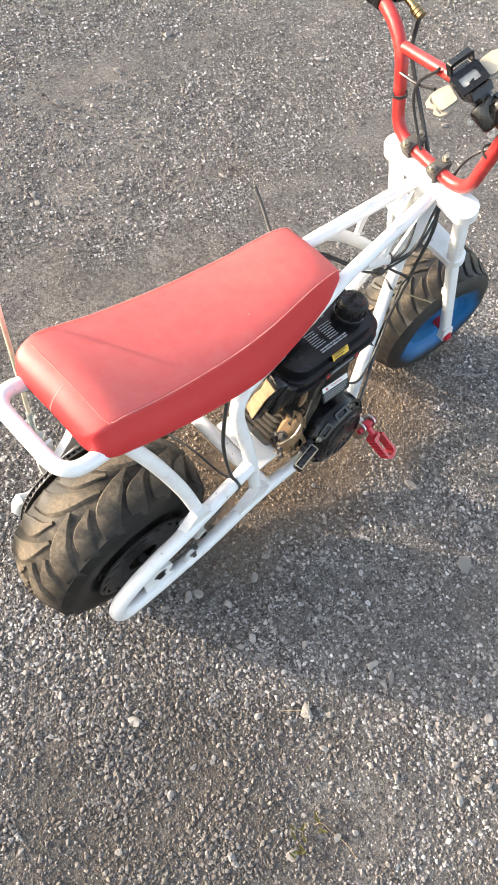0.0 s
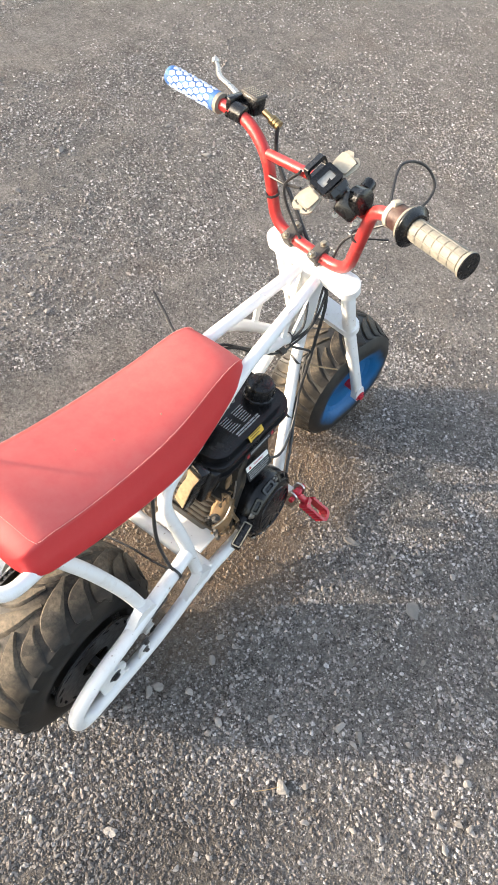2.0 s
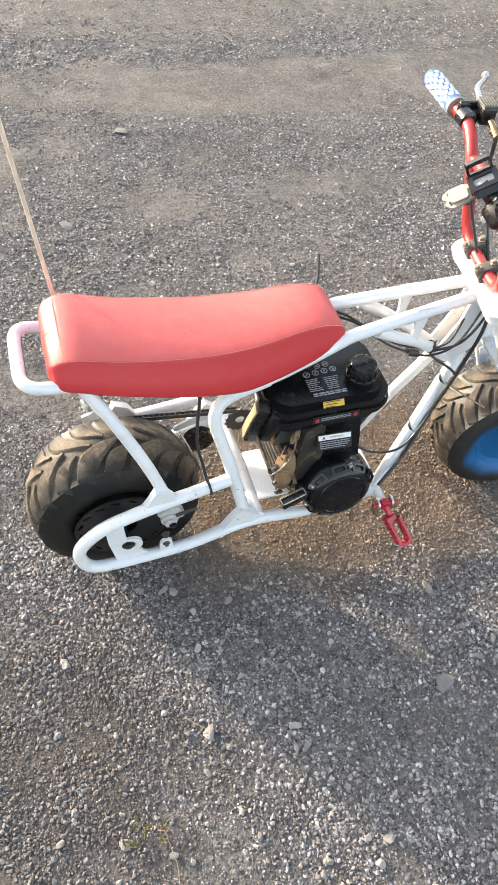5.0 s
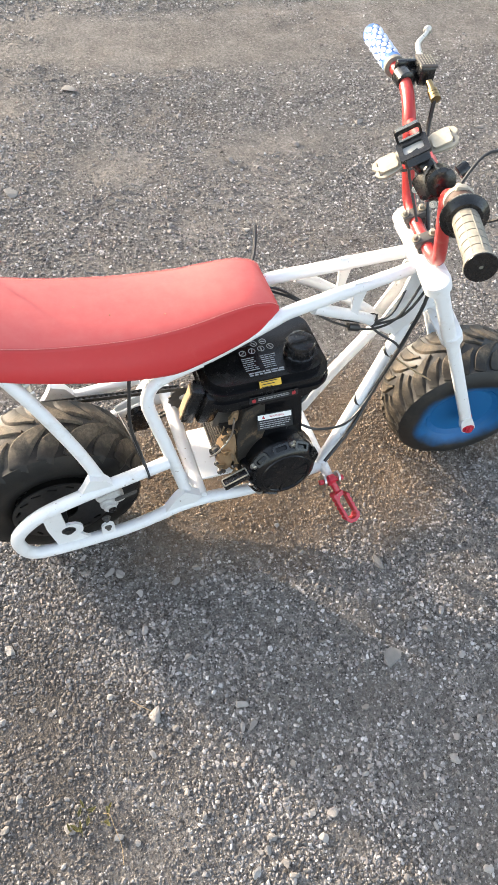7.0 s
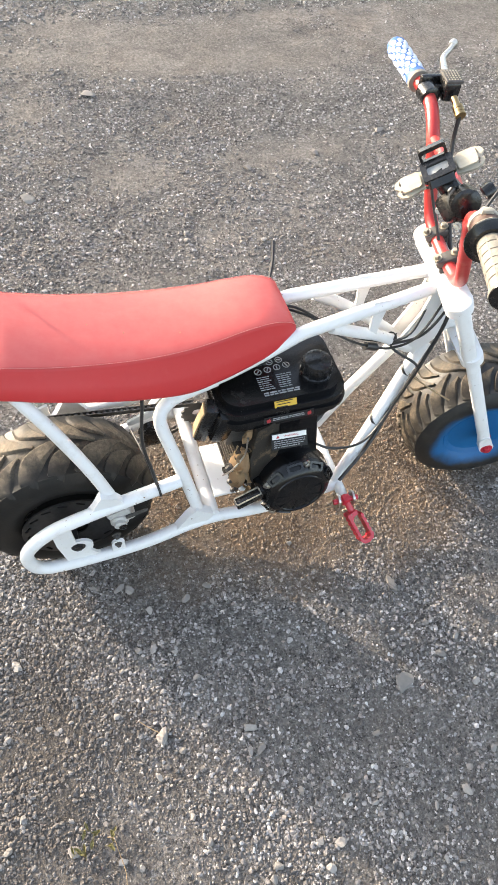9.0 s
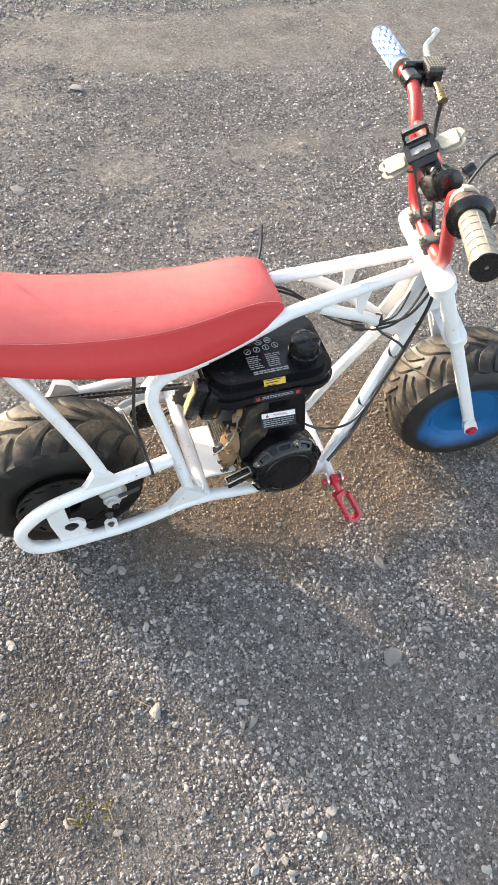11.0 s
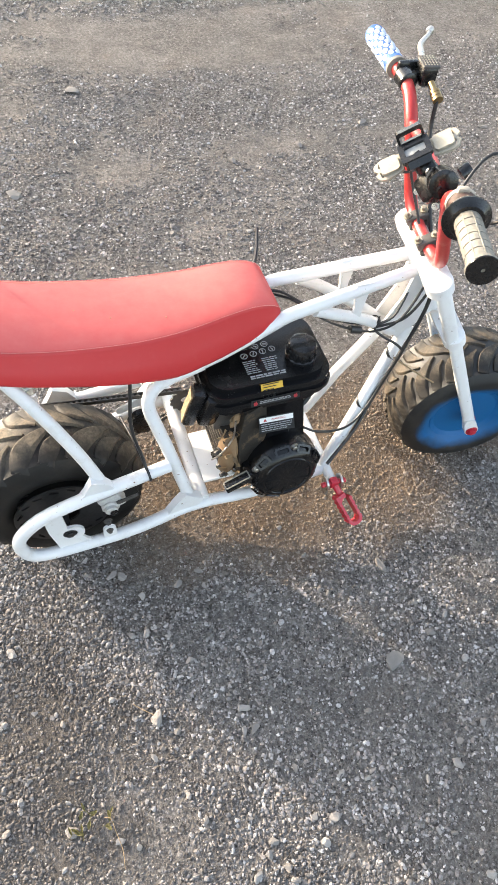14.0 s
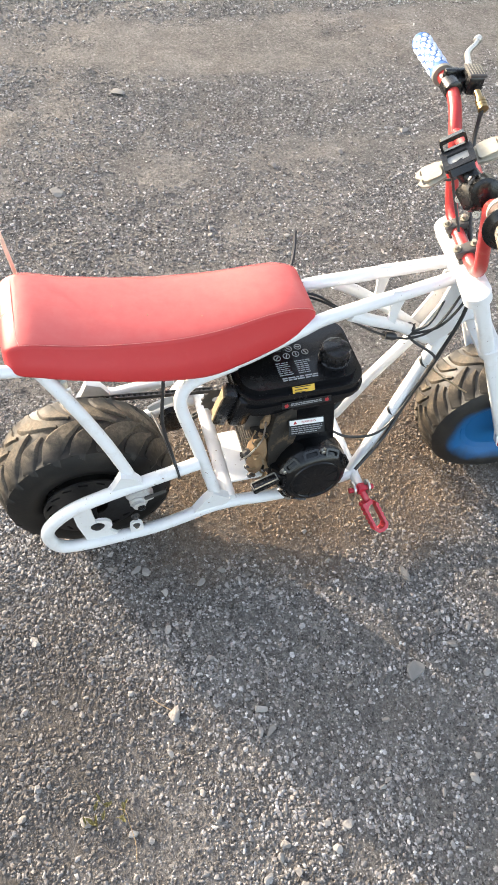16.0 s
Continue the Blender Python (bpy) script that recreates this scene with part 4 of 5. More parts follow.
# printed top label: round symbols and rows of text bars
TOPZ = 0.5065
for i in range(6):
    m = Matrix.Translation((0.42 + (i % 4) * 0.0205 + 0.03 * (i > 3), -0.047 + 0.002 * (i % 4) + 0.02 * (i > 3), TOPZ))
    part("warning_symbol", slab(circle(0.0075, 18), 0.0008, m, 0, [circle(0.006, 14)]), LABEL_GREY, tank)
    part("symbol_bar", slab(round_rect(0.009, 0.0024, 0.001, 2), 0.0008, m @ pose(0, 0, 0, 0, 0, 40 + 25 * i), 0), LABEL_GREY, tank)
def print_row(width, height, m, parent, material, seed, word=0.009):
    """A printed row as bars of word length."""
    r = random.Random(seed)
    b, x = bmesh.new(), 0.0
    while x < width - 0.003:
        w = min(width - x, word * r.uniform(0.4, 1.2))
        slab([(x, -height), (x + w, -height), (x + w, height), (x, height)], 0.0008, m, 0, bm=b)
        x += w + word * 0.17
    part("text_bar", b, material, parent)


rng = random.Random(4)
for col, x0 in ((0, 0.412), (1, 0.452)):
    for row in range(7):
        w = 0.034 * (0.7 + 0.3 * rng.random())
        print_row(w, 0.0009, Matrix.Translation((x0, -0.062 - row * 0.0052, TOPZ)), tank, LABEL_GREY, row + 9 * col)
for row in range(2):
    print_row(0.074, 0.0015, Matrix.Translation((0.415, -0.102 - row * 0.0052, TOPZ)), tank, LABEL_GREY, 40 + row, 0.013)
part("yellow_label", slab(round_rect(0.046, 0.019, 0.001, 2), 0.0012, Matrix.Translation((0.453, -0.126, 0.4955)) @ pose(0, 0, 0, 50), 0), YELLOW, tank)
for row in range(3):
    part("text_bar", slab([(-0.019, -0.0007), (0.015 - 0.006 * row, -0.0007), (0.015 - 0.006 * row, 0.0007), (-0.019, 0.0007)], 0.0008, Matrix.Translation((0.453, -0.1269, 0.4962)) @ pose(0, 0, 0, 50) @ Matrix.Translation((0, 0.0052 - row * 0.0052, 0)), 0), LABEL_BLACK, tank)
part("side_label", slab(round_rect(0.105, 0.016, 0.001, 2), 0.001, Matrix.Translation((0.46, -0.1375, 0.465)) @ pose(0, 0, 0, 78), 0), LABEL_BLACK, tank)
for s in (-1, 1):
    part("flame_symbol", slab([(-0.003, -0.005), (0.003, -0.005), (0.0045, 0.0), (0.002, 0.002), (0.0025, 0.006), (-0.001, 0.002), (-0.0025, 0.004), (-0.0045, 0.0)], 0.001, Matrix.Translation((0.46 + 0.043 * s, -0.1385, 0.465)) @ pose(0, 0, 0, 78), 0), LABEL_RED, tank)
for row in range(2):
    print_row(0.068, 0.0011, Matrix.Translation((0.426, -0.1383, 0.468 - row * 0.005)) @ pose(0, 0, 0, 78), tank, LABEL_GREY, 50 + row)
# cooling shroud under the tank
sh = [(-0.08, -0.09), (-0.072, 0.03), (-0.045, 0.09), (0.06, 0.09), (0.075, 0.06), (0.085, -0.06), (0.05, -0.1), (-0.04, -0.1)]
shroud = part("fan_shroud", slab(sh, 0.09, Matrix.Translation((0.462, -0.083, 0.345)) @ pose(0, 0, 0, 80), 0.02), BLACK, bike, "black fan shroud with white warning label")
LBM = Matrix.Translation((0.469, -0.143, 0.388)) @ pose(0, 0, 0, 56, 0, -3)
wl = part("warning_label", slab(round_rect(0.078, 0.036, 0.001, 2), 0.0012, LBM, 0), LABEL_BLACK, shroud)
part("label_band", slab(round_rect(0.074, 0.011, 0.0008, 2), 0.001, LBM @ Matrix.Translation((0, 0.0105, 0.0008)), 0), LABEL_WHITE, shroud)
lettering("WARNING", 0.0066, LBM @ Matrix.Translation((0.004, 0.0105, 0.0016)), shroud, LABEL_RED)
part("label_triangle", slab([(-0.004, -0.003), (0.004, -0.003), (0, 0.004)], 0.0006, LBM @ Matrix.Translation((-0.025, 0.0105, 0.0014)), 0), LABEL_RED, shroud)
for row in range(4):
    print_row(0.068 - 0.01 * (row == 3), 0.0009, LBM @ Matrix.Translation((-0.034, 0.0005 - row * 0.0045, 0.0009)), shroud, LABEL_GREY, 60 + row, 0.008)
# recoil starter
RM = Matrix.Translation((0.49, -0.135, 0.243)) @ pose(0, 0, 0, 82)
rec = part("recoil_cover", lathe([(0.085, 0), (0.085, 0.03), (0.082, 0.046), (0.072, 0.06), (0.06, 0.066), (0.03, 0.068), (0.004, 0.068)], RM, 28), BLACK, bike, "black recoil starter cover with vents")
for k in range(7):
    a = radians(25 + k * 37)
    m = RM @ Matrix.Rotation(a, 4, "Z") @ Matrix.Translation((0.0775, 0, 0.0545)) @ pose(0, 0, 0, 0, 42, 0)
    part("vent", slab(round_rect(0.02, 0.036, 0.004), 0.004, m, 0.001, [round_rect(0.01, 0.026, 0.003)]), BLACK_CLEAN, rec)
    if k % 2:
        part("cover_screw", bolt(RM @ Matrix.Rotation(a + 0.3, 4, "Z") @ Matrix.Translation((0.08, 0, 0.05)), 0.006, 0.008), STEEL, rec)
part("cover_ring", lathe([(0.052, 0.0655), (0.054, 0.0685), (0.058, 0.0685), (0.06, 0.0645)], RM, 32), BLACK, rec)
for k in range(9):
    part("cover_rib", box(RM @ Matrix.Rotation(radians(20 + 40 * k), 4, "Z") @ Matrix.Translation((0.037, 0, 0.0672)), (0.032, 0.006, 0.003), 0.0012), BLACK, rec)
part("recoil_boss", box(Matrix.Translation((0.418, -0.165, 0.262)) @ pose(0, 0, 0, 0, -12, 0), (0.04, 0.045, 0.03), 0.006), BLACK, rec)
HM = Matrix.Translation((0.374, -0.19, 0.266)) @ pose(0, 0, 0, 0, -14, 8)
hd = part("pull_handle", box(HM, (0.062, 0.022, 0.022), 0.004), BLACK_CLEAN, rec, "flat black pull-start handle")
part("handle_edge", slab(round_rect(0.06, 0.02, 0.003), 0.002, HM @ Matrix.Translation((0, -0.001, 0.0118)), 0.0004, [round_rect(0.055, 0.0145, 0.002)]), GRIP_GREY, rec)
# muddy cylinder side with fins
cyl = part("cylinder_head", box(pose(0.372, -0.04, 0.4, 0, 8, 0), (0.05, 0.13, 0.1), 0.008), DARK_STEEL, eng, "dark oily cylinder head")
for i in range(7):
    part("cooling_fin", box(pose(0.386, -0.06, 0.235 + i * 0.021, 0, 6, 0), (0.06, 0.15, 0.006), 0.002), MUD, eng)
part("air_duct", box(pose(0.333, -0.1, 0.437, 8, 12, 0), (0.042, 0.045, 0.095), 0.012), BLACK, eng)
part("exhaust_guard", box(pose(0.303, -0.088, 0.438, 6, 12, -12), (0.026, 0.034, 0.116), 0.005), BLACK_CLEAN, eng, "black exhaust guard, dusty end coloured tan as if sunlit")
# tan plate on the sunward end: dust, with sunlight put into its colour
part("guard_face", slab([(-0.014, -0.05), (0.013, -0.046), (0.015, -0.012), (0.011, 0.02), (0.015, 0.046), (-0.015, 0.048), (-0.011, 0.012)], 0.003, pose(0.303, -0.088, 0.438, 6, 12, -12) @ Matrix.Translation((-0.0145, 0.0, 0)) @ pose(0, 0, 0, 90, 0, 90), 0.001), TAN, eng)
part("carburettor", lathe([(0.01, 0), (0.013, 0.008), (0.013, 0.014), (0.008, 0.018), (0.008, 0.024)], Matrix.Translation((0.36, -0.12, 0.29)) @ frame_to((-1, -0.2, 0.1)), 14), BLACK_CLEAN, eng)
for q, r in (((0.35, -0.13, 0.31), 0.007), ((0.355, -0.135, 0.265), 0.006), ((0.362, -0.14, 0.235), 0.006)):
    part("engine_bolt", bolt(Matrix.Translation(q) @ frame_to((-0.9, -0.5, 0.1)), r, 0.014), DARK_STEEL, eng)
part("governor_rod", tube(smooth_path([(0.33, -0.14, 0.3), (0.345, -0.155, 0.34), (0.37, -0.15, 0.38), (0.375, -0.145, 0.43)]), 0.002, 6), STEEL, eng)
part("side_housing", slab([(-0.03, -0.1), (-0.036, 0.02), (-0.02, 0.1), (0.03, 0.11), (0.04, -0.1)], 0.1, Matrix.Translation((0.412, -0.09, 0.32)) @ pose(0, 0, 0, 84, 0, 12), 0.02), MUD, eng, "mud-smeared blower housing")
cake = bmesh.new()
bmesh.ops.create_icosphere(cake, subdivisions=3, radius=1)
for v in cake.verts:
    v.co *= 1 + 0.2 * noise.noise(v.co * 1.9) + 0.05 * noise.noise(v.co * 6)
    v.co = V(v.co.x * 0.013, v.co.y * 0.024, v.co.z * 0.062)
cake.transform(pose(0.366, -0.135, 0.31, 0, 8, 38))
part("mud_cake", cake, DRY_MUD, eng, "dried brown mud stuck to the housing", 25)
chip = bmesh.new()
bmesh.ops.create_icosphere(chip, subdivisions=2, radius=1)
for v in chip.verts:
    v.co *= 1 + 0.25 * noise.noise(v.co * 2.3 + V(4, 0, 0))
    v.co = V(v.co.x * 0.014, v.co.y * 0.006, v.co.z * 0.02)
chip.transform(pose(0.382, -0.125, 0.405, 0, 15, 20))
part("mud_cake", chip, DRY_MUD, eng, "", 25)
rng = random.Random(8)
for i in range(18):
    # dry leaf scraps and straw caught between the fins
    p = V(rng.uniform(0.35, 0.392), rng.uniform(-0.165, -0.125), rng.uniform(0.2, 0.43))
    bm = bmesh.new()
    w, h = rng.uniform(0.002, 0.006), rng.uniform(0.006, 0.017)
    vs = [[bm.verts.new((u * w * rng.uniform(0.5, 1.2), v * h, 0.004 * (u * u - v * v * 0.8) + rng.uniform(-0.003, 0.003))) for u in (-1, 0.1, 1)] for v in (-1, -0.3, 0.3, 1)]
    for a, b in zip(vs, vs[1:]):
        for k in range(2):
            bm.faces.new((a[k], a[k + 1], b[k + 1], b[k]))
    bmesh.ops.solidify(bm, geom=bm.faces[:], thickness=0.0006)
    bm.transform(Matrix.Translation(p) @ Euler((rng.uniform(0.6, 2.4), rng.uniform(-1.4, 1.4), rng.uniform(-1.5, 1.5))).to_matrix().to_4x4())
    part("dry_leaf", bm, LEAF, eng, "", 0)

# footpegs
for s in (-1, 1):
    m = Matrix.Translation((0.615, 0.205 * s, 0.176))
    fp = part("footpeg", box(m, (0.02, 0.02, 0.026), 0.005), PEG_RED, bike, "red folding footpeg with toothed edges")
    for o in (-1, 1):
        part("peg_bracket", slab(capsule((0, 0), (0, -0.026), 0.016, 0.014), 0.005, m @ Matrix.Translation((0.018 * o, -0.004 * s, 0)) @ pose(0, 0, 0, 90, 0, 90), 0.001), STEEL, fp)
    part("pivot_pin", tube([m @ V(-0.03, 0, 0), m @ V(0.03, 0, 0)], 0.0065, 12), PEG_RED, fp)
    part("peg_neck", tube([m @ V(0, 0, 0), m @ V(0.014, 0.028 * s, -0.0265)], 0.008, 12), PEG_RED, fp)
    out_to = V(0.045, 0.09 * s, -0.085).normalized()             # the cage hangs outwards, forwards and down
    cx = out_to
    cz = (V(-0.12, 0.25 * s, 0.9) - cx * V(-0.12, 0.25 * s, 0.9).dot(cx)).normalized()
    cy = cz.cross(cx)
    pm = m @ Matrix.Translation(out_to * 0.071) @ Matrix((cx, cy, cz)).transposed().to_4x4()
    edge = [(-0.043 + k * 0.0072, -0.0195 if k % 2 else -0.0166) for k in range(13)]
    hook = edge + [(0.05, -0.0125), (0.0535, 0), (0.05, 0.0125)] + [(x, -y) for x, y in edge[:1:-1]]      # a hooked rail, open beside its neck
    hook += [(-0.026, 0.0115), (0.036, 0.0115), (0.043, 0.005), (0.043, -0.005), (0.036, -0.0115), (-0.022, -0.0115), (-0.031, -0.004), (-0.031, 0.006), (-0.043, 0.008)]
    part("peg_cage", slab([(x * 0.9, y) for x, y in hook[::-1]], 0.026, pm, 0.001), PEG_RED, fp)

# ---- cables, ties, antenna ----
def cable(name, pts, r, mat=None, parent=None, label=""):
    return part(name, tube(smooth_path(pts, 7), r, 8), mat or CABLE, parent or bike, label)


cable("brake_hose", [(0.866, 0.187, 0.862), (0.862, 0.17, 0.8), (0.845, 0.1, 0.735), (0.838, 0.03, 0.66), (0.83, -0.04, 0.58), (0.8, -0.06, 0.46), (0.745, -0.082, 0.325), (0.69, -0.12, 0.25), (0.61, -0.165, 0.2)], 0.0042)
cable("throttle_cable", [(0.7, -0.15, 0.9), (0.77, -0.12, 0.95), (0.85, -0.14, 0.93), (0.86, -0.17, 0.89), (0.82, -0.15, 0.84), (0.81, -0.05, 0.74), (0.815, -0.035, 0.62), (0.77, -0.05, 0.53), (0.728, -0.035, 0.487), (0.66, -0.04, 0.515), (0.6, -0.02, 0.54), (0.545, 0.01, 0.575), (0.49, 0.035, 0.59)], 0.0027)
cable("kill_wire", [(0.76, 0.06, 0.86), (0.79, 0.1, 0.78), (0.815, 0.02, 0.64), (0.765, -0.035, 0.535), (0.725, -0.03, 0.49), (0.785, -0.06, 0.445), (0.79, -0.055, 0.4), (0.72, -0.098, 0.3), (0.665, -0.12, 0.27), (0.58, -0.14, 0.31), (0.53, -0.12, 0.33)], 0.003)
cable("rear_cable", [(0.18, -0.085, 0.54), (0.17, -0.11, 0.44), (0.182, -0.13, 0.36), (0.187, -0.147, 0.33)], 0.0036)
cable("rear_cable", [(0.165, 0.02, 0.31), (0.176, -0.05, 0.32), (0.183, -0.1, 0.315), (0.187, -0.147, 0.327)], 0.0024)
cable("loose_cable_end", [(0.47, 0.08, 0.58), (0.495, 0.13, 0.575), (0.515, 0.17, 0.585), (0.53, 0.214, 0.603)], 0.0036)
cable("control_cable", [(0.48, 0.03, 0.603), (0.52, 0.022, 0.593), (0.58, 0.0, 0.556), (0.64, -0.02, 0.525), (0.72, -0.03, 0.5)], 0.0028)
cable("control_cable", [(0.724, -0.03, 0.493), (0.78, -0.05, 0.53), (0.825, -0.04, 0.6), (0.828, -0.03, 0.68)], 0.003)
part("cable_sleeve", tube([(0.683, -0.0385, 0.5045), (0.656, -0.0395, 0.5155)], 0.0085, 12), CABLE, bike)
cable("bar_cable", [(0.805, 0.15, 0.79), (0.79, 0.1, 0.8), (0.755, 0.05, 0.83)], 0.0028)
cable("dry_twig", [(0.79, -0.045, 0.395), (0.83, -0.08, 0.375), (0.87, -0.115, 0.36)], 0.002, LEAF)
cable("fuel_hose", [(0.55, -0.06, 0.44), (0.575, -0.08, 0.41), (0.56, -0.09, 0.37), (0.53, -0.1, 0.36)], 0.0055)


def tie(p, d, r):
    return part("cable_tie", lathe([(r, -0.0026), (r + 0.0022, -0.0026), (r + 0.0022, 0.0026), (r, 0.0026)], Matrix.Translation(p) @ frame_to(d), 18, closed=True), CABLE, bike)


tie((0.188, -0.148, 0.3195), (0.186, 0.02, 0.018), TR + 0.001)
tie((0.717, -0.078, 0.294), (0.107, -0.068, 0.136), TR + 0.001)
tie((0.79, -0.031, 0.395), (0.107, -0.068, 0.136), TR + 0.001)
tie((0.728, -0.018, 0.497), (0.08, 0, -0.067), TR * 0.9)
tie((0.813, 0.137, 0.752), (-0.03, 0.05, 0.13), BR)
tie((0.752, -0.095, 0.8), (-0.08, -0.03, 0.2), BR)
for q, d in (((0.705, -0.078, 0.285), (0.002, -0.02, -0.026)), ((0.728, -0.03, 0.505), (-0.004, -0.006, 0.028)), ((0.752, -0.105, 0.8), (0.03, -0.04, 0.004))):
    part("tie_tail", box(Matrix.Translation(V(*q) + V(*d) * 0.5) @ frame_to(d), (0.0035, 0.0014, V(*d).length), 0.0004, seg=1), CABLE, bike)

A0, A1 = V(-0.022, 0.182, 0.27), V(-0.113, 0.149, 1.3)
ant = part("whip_antenna", tube([A0.lerp(A1, k / 10) for k in range(11)], 0.004, 10, radii=[0.0044 - 0.0008 * k / 10 for k in range(11)]), ANTENNA, bike, "thin tan whip flag rod")
part("antenna_sleeve", tube([A0, A0.lerp(A1, 0.1)], 0.0065, 12), CLEAR, ant)
part("antenna_bracket", box(Matrix.Translation(A0) @ pose(0, 0, 0, 0, 0, 30), (0.02, 0.03, 0.03), 0.003), CLEAR, ant)

# ---- ground ----
def spread(n, near, far):
    """Grid lines, close together near the middle and reaching far out."""
    u = np.linspace(-1, 1, n)
    return near * u + far * np.sign(u) * np.abs(u) ** 9


def rise(x, y):
    """Gentle unevenness of the ground."""
    return (noise.noise((x * 1.7, y * 1.7, 0.3)) * 0.004 + noise.noise((x * 6, y * 6, 5.1)) * 0.0045 + noise.noise((x * 13, y * 13, 1.4)) * 0.0024) * min(1.0, 40 / (1 + x * x + y * y))


N = 300
gx, gy = spread(N, 4.0, 396) + 0.8, spread(N, 4.0, 396) + 0.8
verts = [(x, y, rise(x, y) - 0.003) for y in gy for x in gx]
faces = [(j * N + i, j * N + i + 1, (j + 1) * N + i + 1, (j + 1) * N + i) for j in range(N - 1) for i in range(N - 1)]
me = bpy.data.meshes.new("ground")
me.from_pydata(verts, [], faces)
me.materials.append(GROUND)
me.shade_smooth()
tagged(new("ground", me), "compacted grey-brown gravel yard", "ground", kind="structure")


# ---- gravel ----
def stone_shapes(count, seed, fine):
    rng = np.random.default_rng(seed)
    b = bmesh.new()
    if fine:
        bmesh.ops.create_icosphere(b, subdivisions=1, radius=1)
    else:
        # six-cornered grains
        c = [b.verts.new(v) for v in ((1, 0, 0), (0, 1, 0), (-1, 0, 0), (0, -1, 0), (0, 0, 1), (0, 0, -1))]
        for k in range(4):
            b.faces.new((c[k], c[(k + 1) % 4], c[4]))
            b.faces.new((c[(k + 1) % 4], c[k], c[5]))
        b.verts.index_update()
    b.verts.ensure_lookup_table()
    co = np.array([v.co[:] for v in b.verts])
    tri = np.array([[v.index for v in f.verts] for f in b.faces])
    b.free()
    shapes = []
    for _ in range(count):
        c = co.copy()
        for _ in range(5):
            # chop with random planes for broken faces
            d = rng.normal(size=3)
            d /= np.linalg.norm(d)
            k = rng.uniform(0.28, 0.62) if fine else 2.0
            over = c @ d - k
            c -= np.outer(np.clip(over, 0, None), d)
        c *= rng.uniform(0.92, 1.08, size=(len(c), 1)) if fine else 1.0
        c += 0 if fine else rng.normal(0, 0.28, size=c.shape)
        c *= np.array([1.0, rng.uniform(0.68, 1.0), rng.uniform(0.42, 0.72)])
        shapes.append(c)
    return shapes, tri


STONE_SET = stone_shapes(24, 3, True)
GRAIN_SET = stone_shapes(40, 5, False)


def hump(y, mid, width):
    return math.exp(-((y - mid) / width) ** 2)


BARE = ((0.39, -0.894, 0.042), (0.565, -0.85, 0.045), (0.55, -0.655, 0.06), (0.585, -0.5, 0.06), (0.21, -0.4, 0.04), (0.3, -0.36, 0.04), (0.42, -0.44, 0.045), (0.64, -0.74, 0.04), (0.66, -0.66, 0.045), (0.02, -0.63, 0.04), (-0.12, -0.62, 0.04),
        (0.78, -0.6, 0.04), (0.9, -0.5, 0.05), (-0.15, -0.75, 0.03), (-0.43, -0.43, 0.1), (-0.36, -0.3, 0.09), (-0.28, -0.5, 0.06))       # trodden spots with few loose stones: place, radius


def loose(x, y):
    """Where loose gravel gathers (positive) and where packed earth lies bare: bands along the wheel tracks, broken into patches."""
    for px, py, pr in BARE:
        q = math.hypot(x - px, y - py) / pr + noise.noise((x * 14, y * 14, 9.1)) * 0.5
        if q < 1:
            return -0.27 - 0.1 * (1 - q)
    d = noise.noise((x * 0.8, y * 2.2, 7.7)) * 0.6 + noise.noise((x * 3.5, y * 4.5, 2.2)) * 0.55 + noise.noise((x * 11, y * 11, 4.2)) * 0.25
    d -= 0.62 * hump(y, -0.06, 0.24) * hump(x, 0.66, 0.46)          # bare soil under the bike
    return d + 0.5 * hump(y, 1.0, 0.22) - 0.35 * hump(y, 2.25, 0.25) - 0.3 * hump(y, 1.4, 0.1) - 0.35 * hump(y, 0.58, 0.12) + 0.4 * hump(y, -0.48, 0.22) * hump(x, 0.4, 0.5)


def thinning(x, y):
    """The loose cover thins out away from the bike."""
    f = min(1, max(0.0, (x + 0.85) / 0.4)) * min(1, max(0.0, (y + 1.45) / 0.45))
    return f * min(1, max(0.12, (3.4 - y) / 1.4)) * min(1, max(0.12, (7.0 - x) / 4))


def in_yard(x, y):
    """The stretch of the yard round the bike that is strewn with stones of its own."""
    return y > -0.46 - 0.94 * (x + 0.58) and y > -1.16 + 0.6 * (min(x, 1.5) - 0.66)


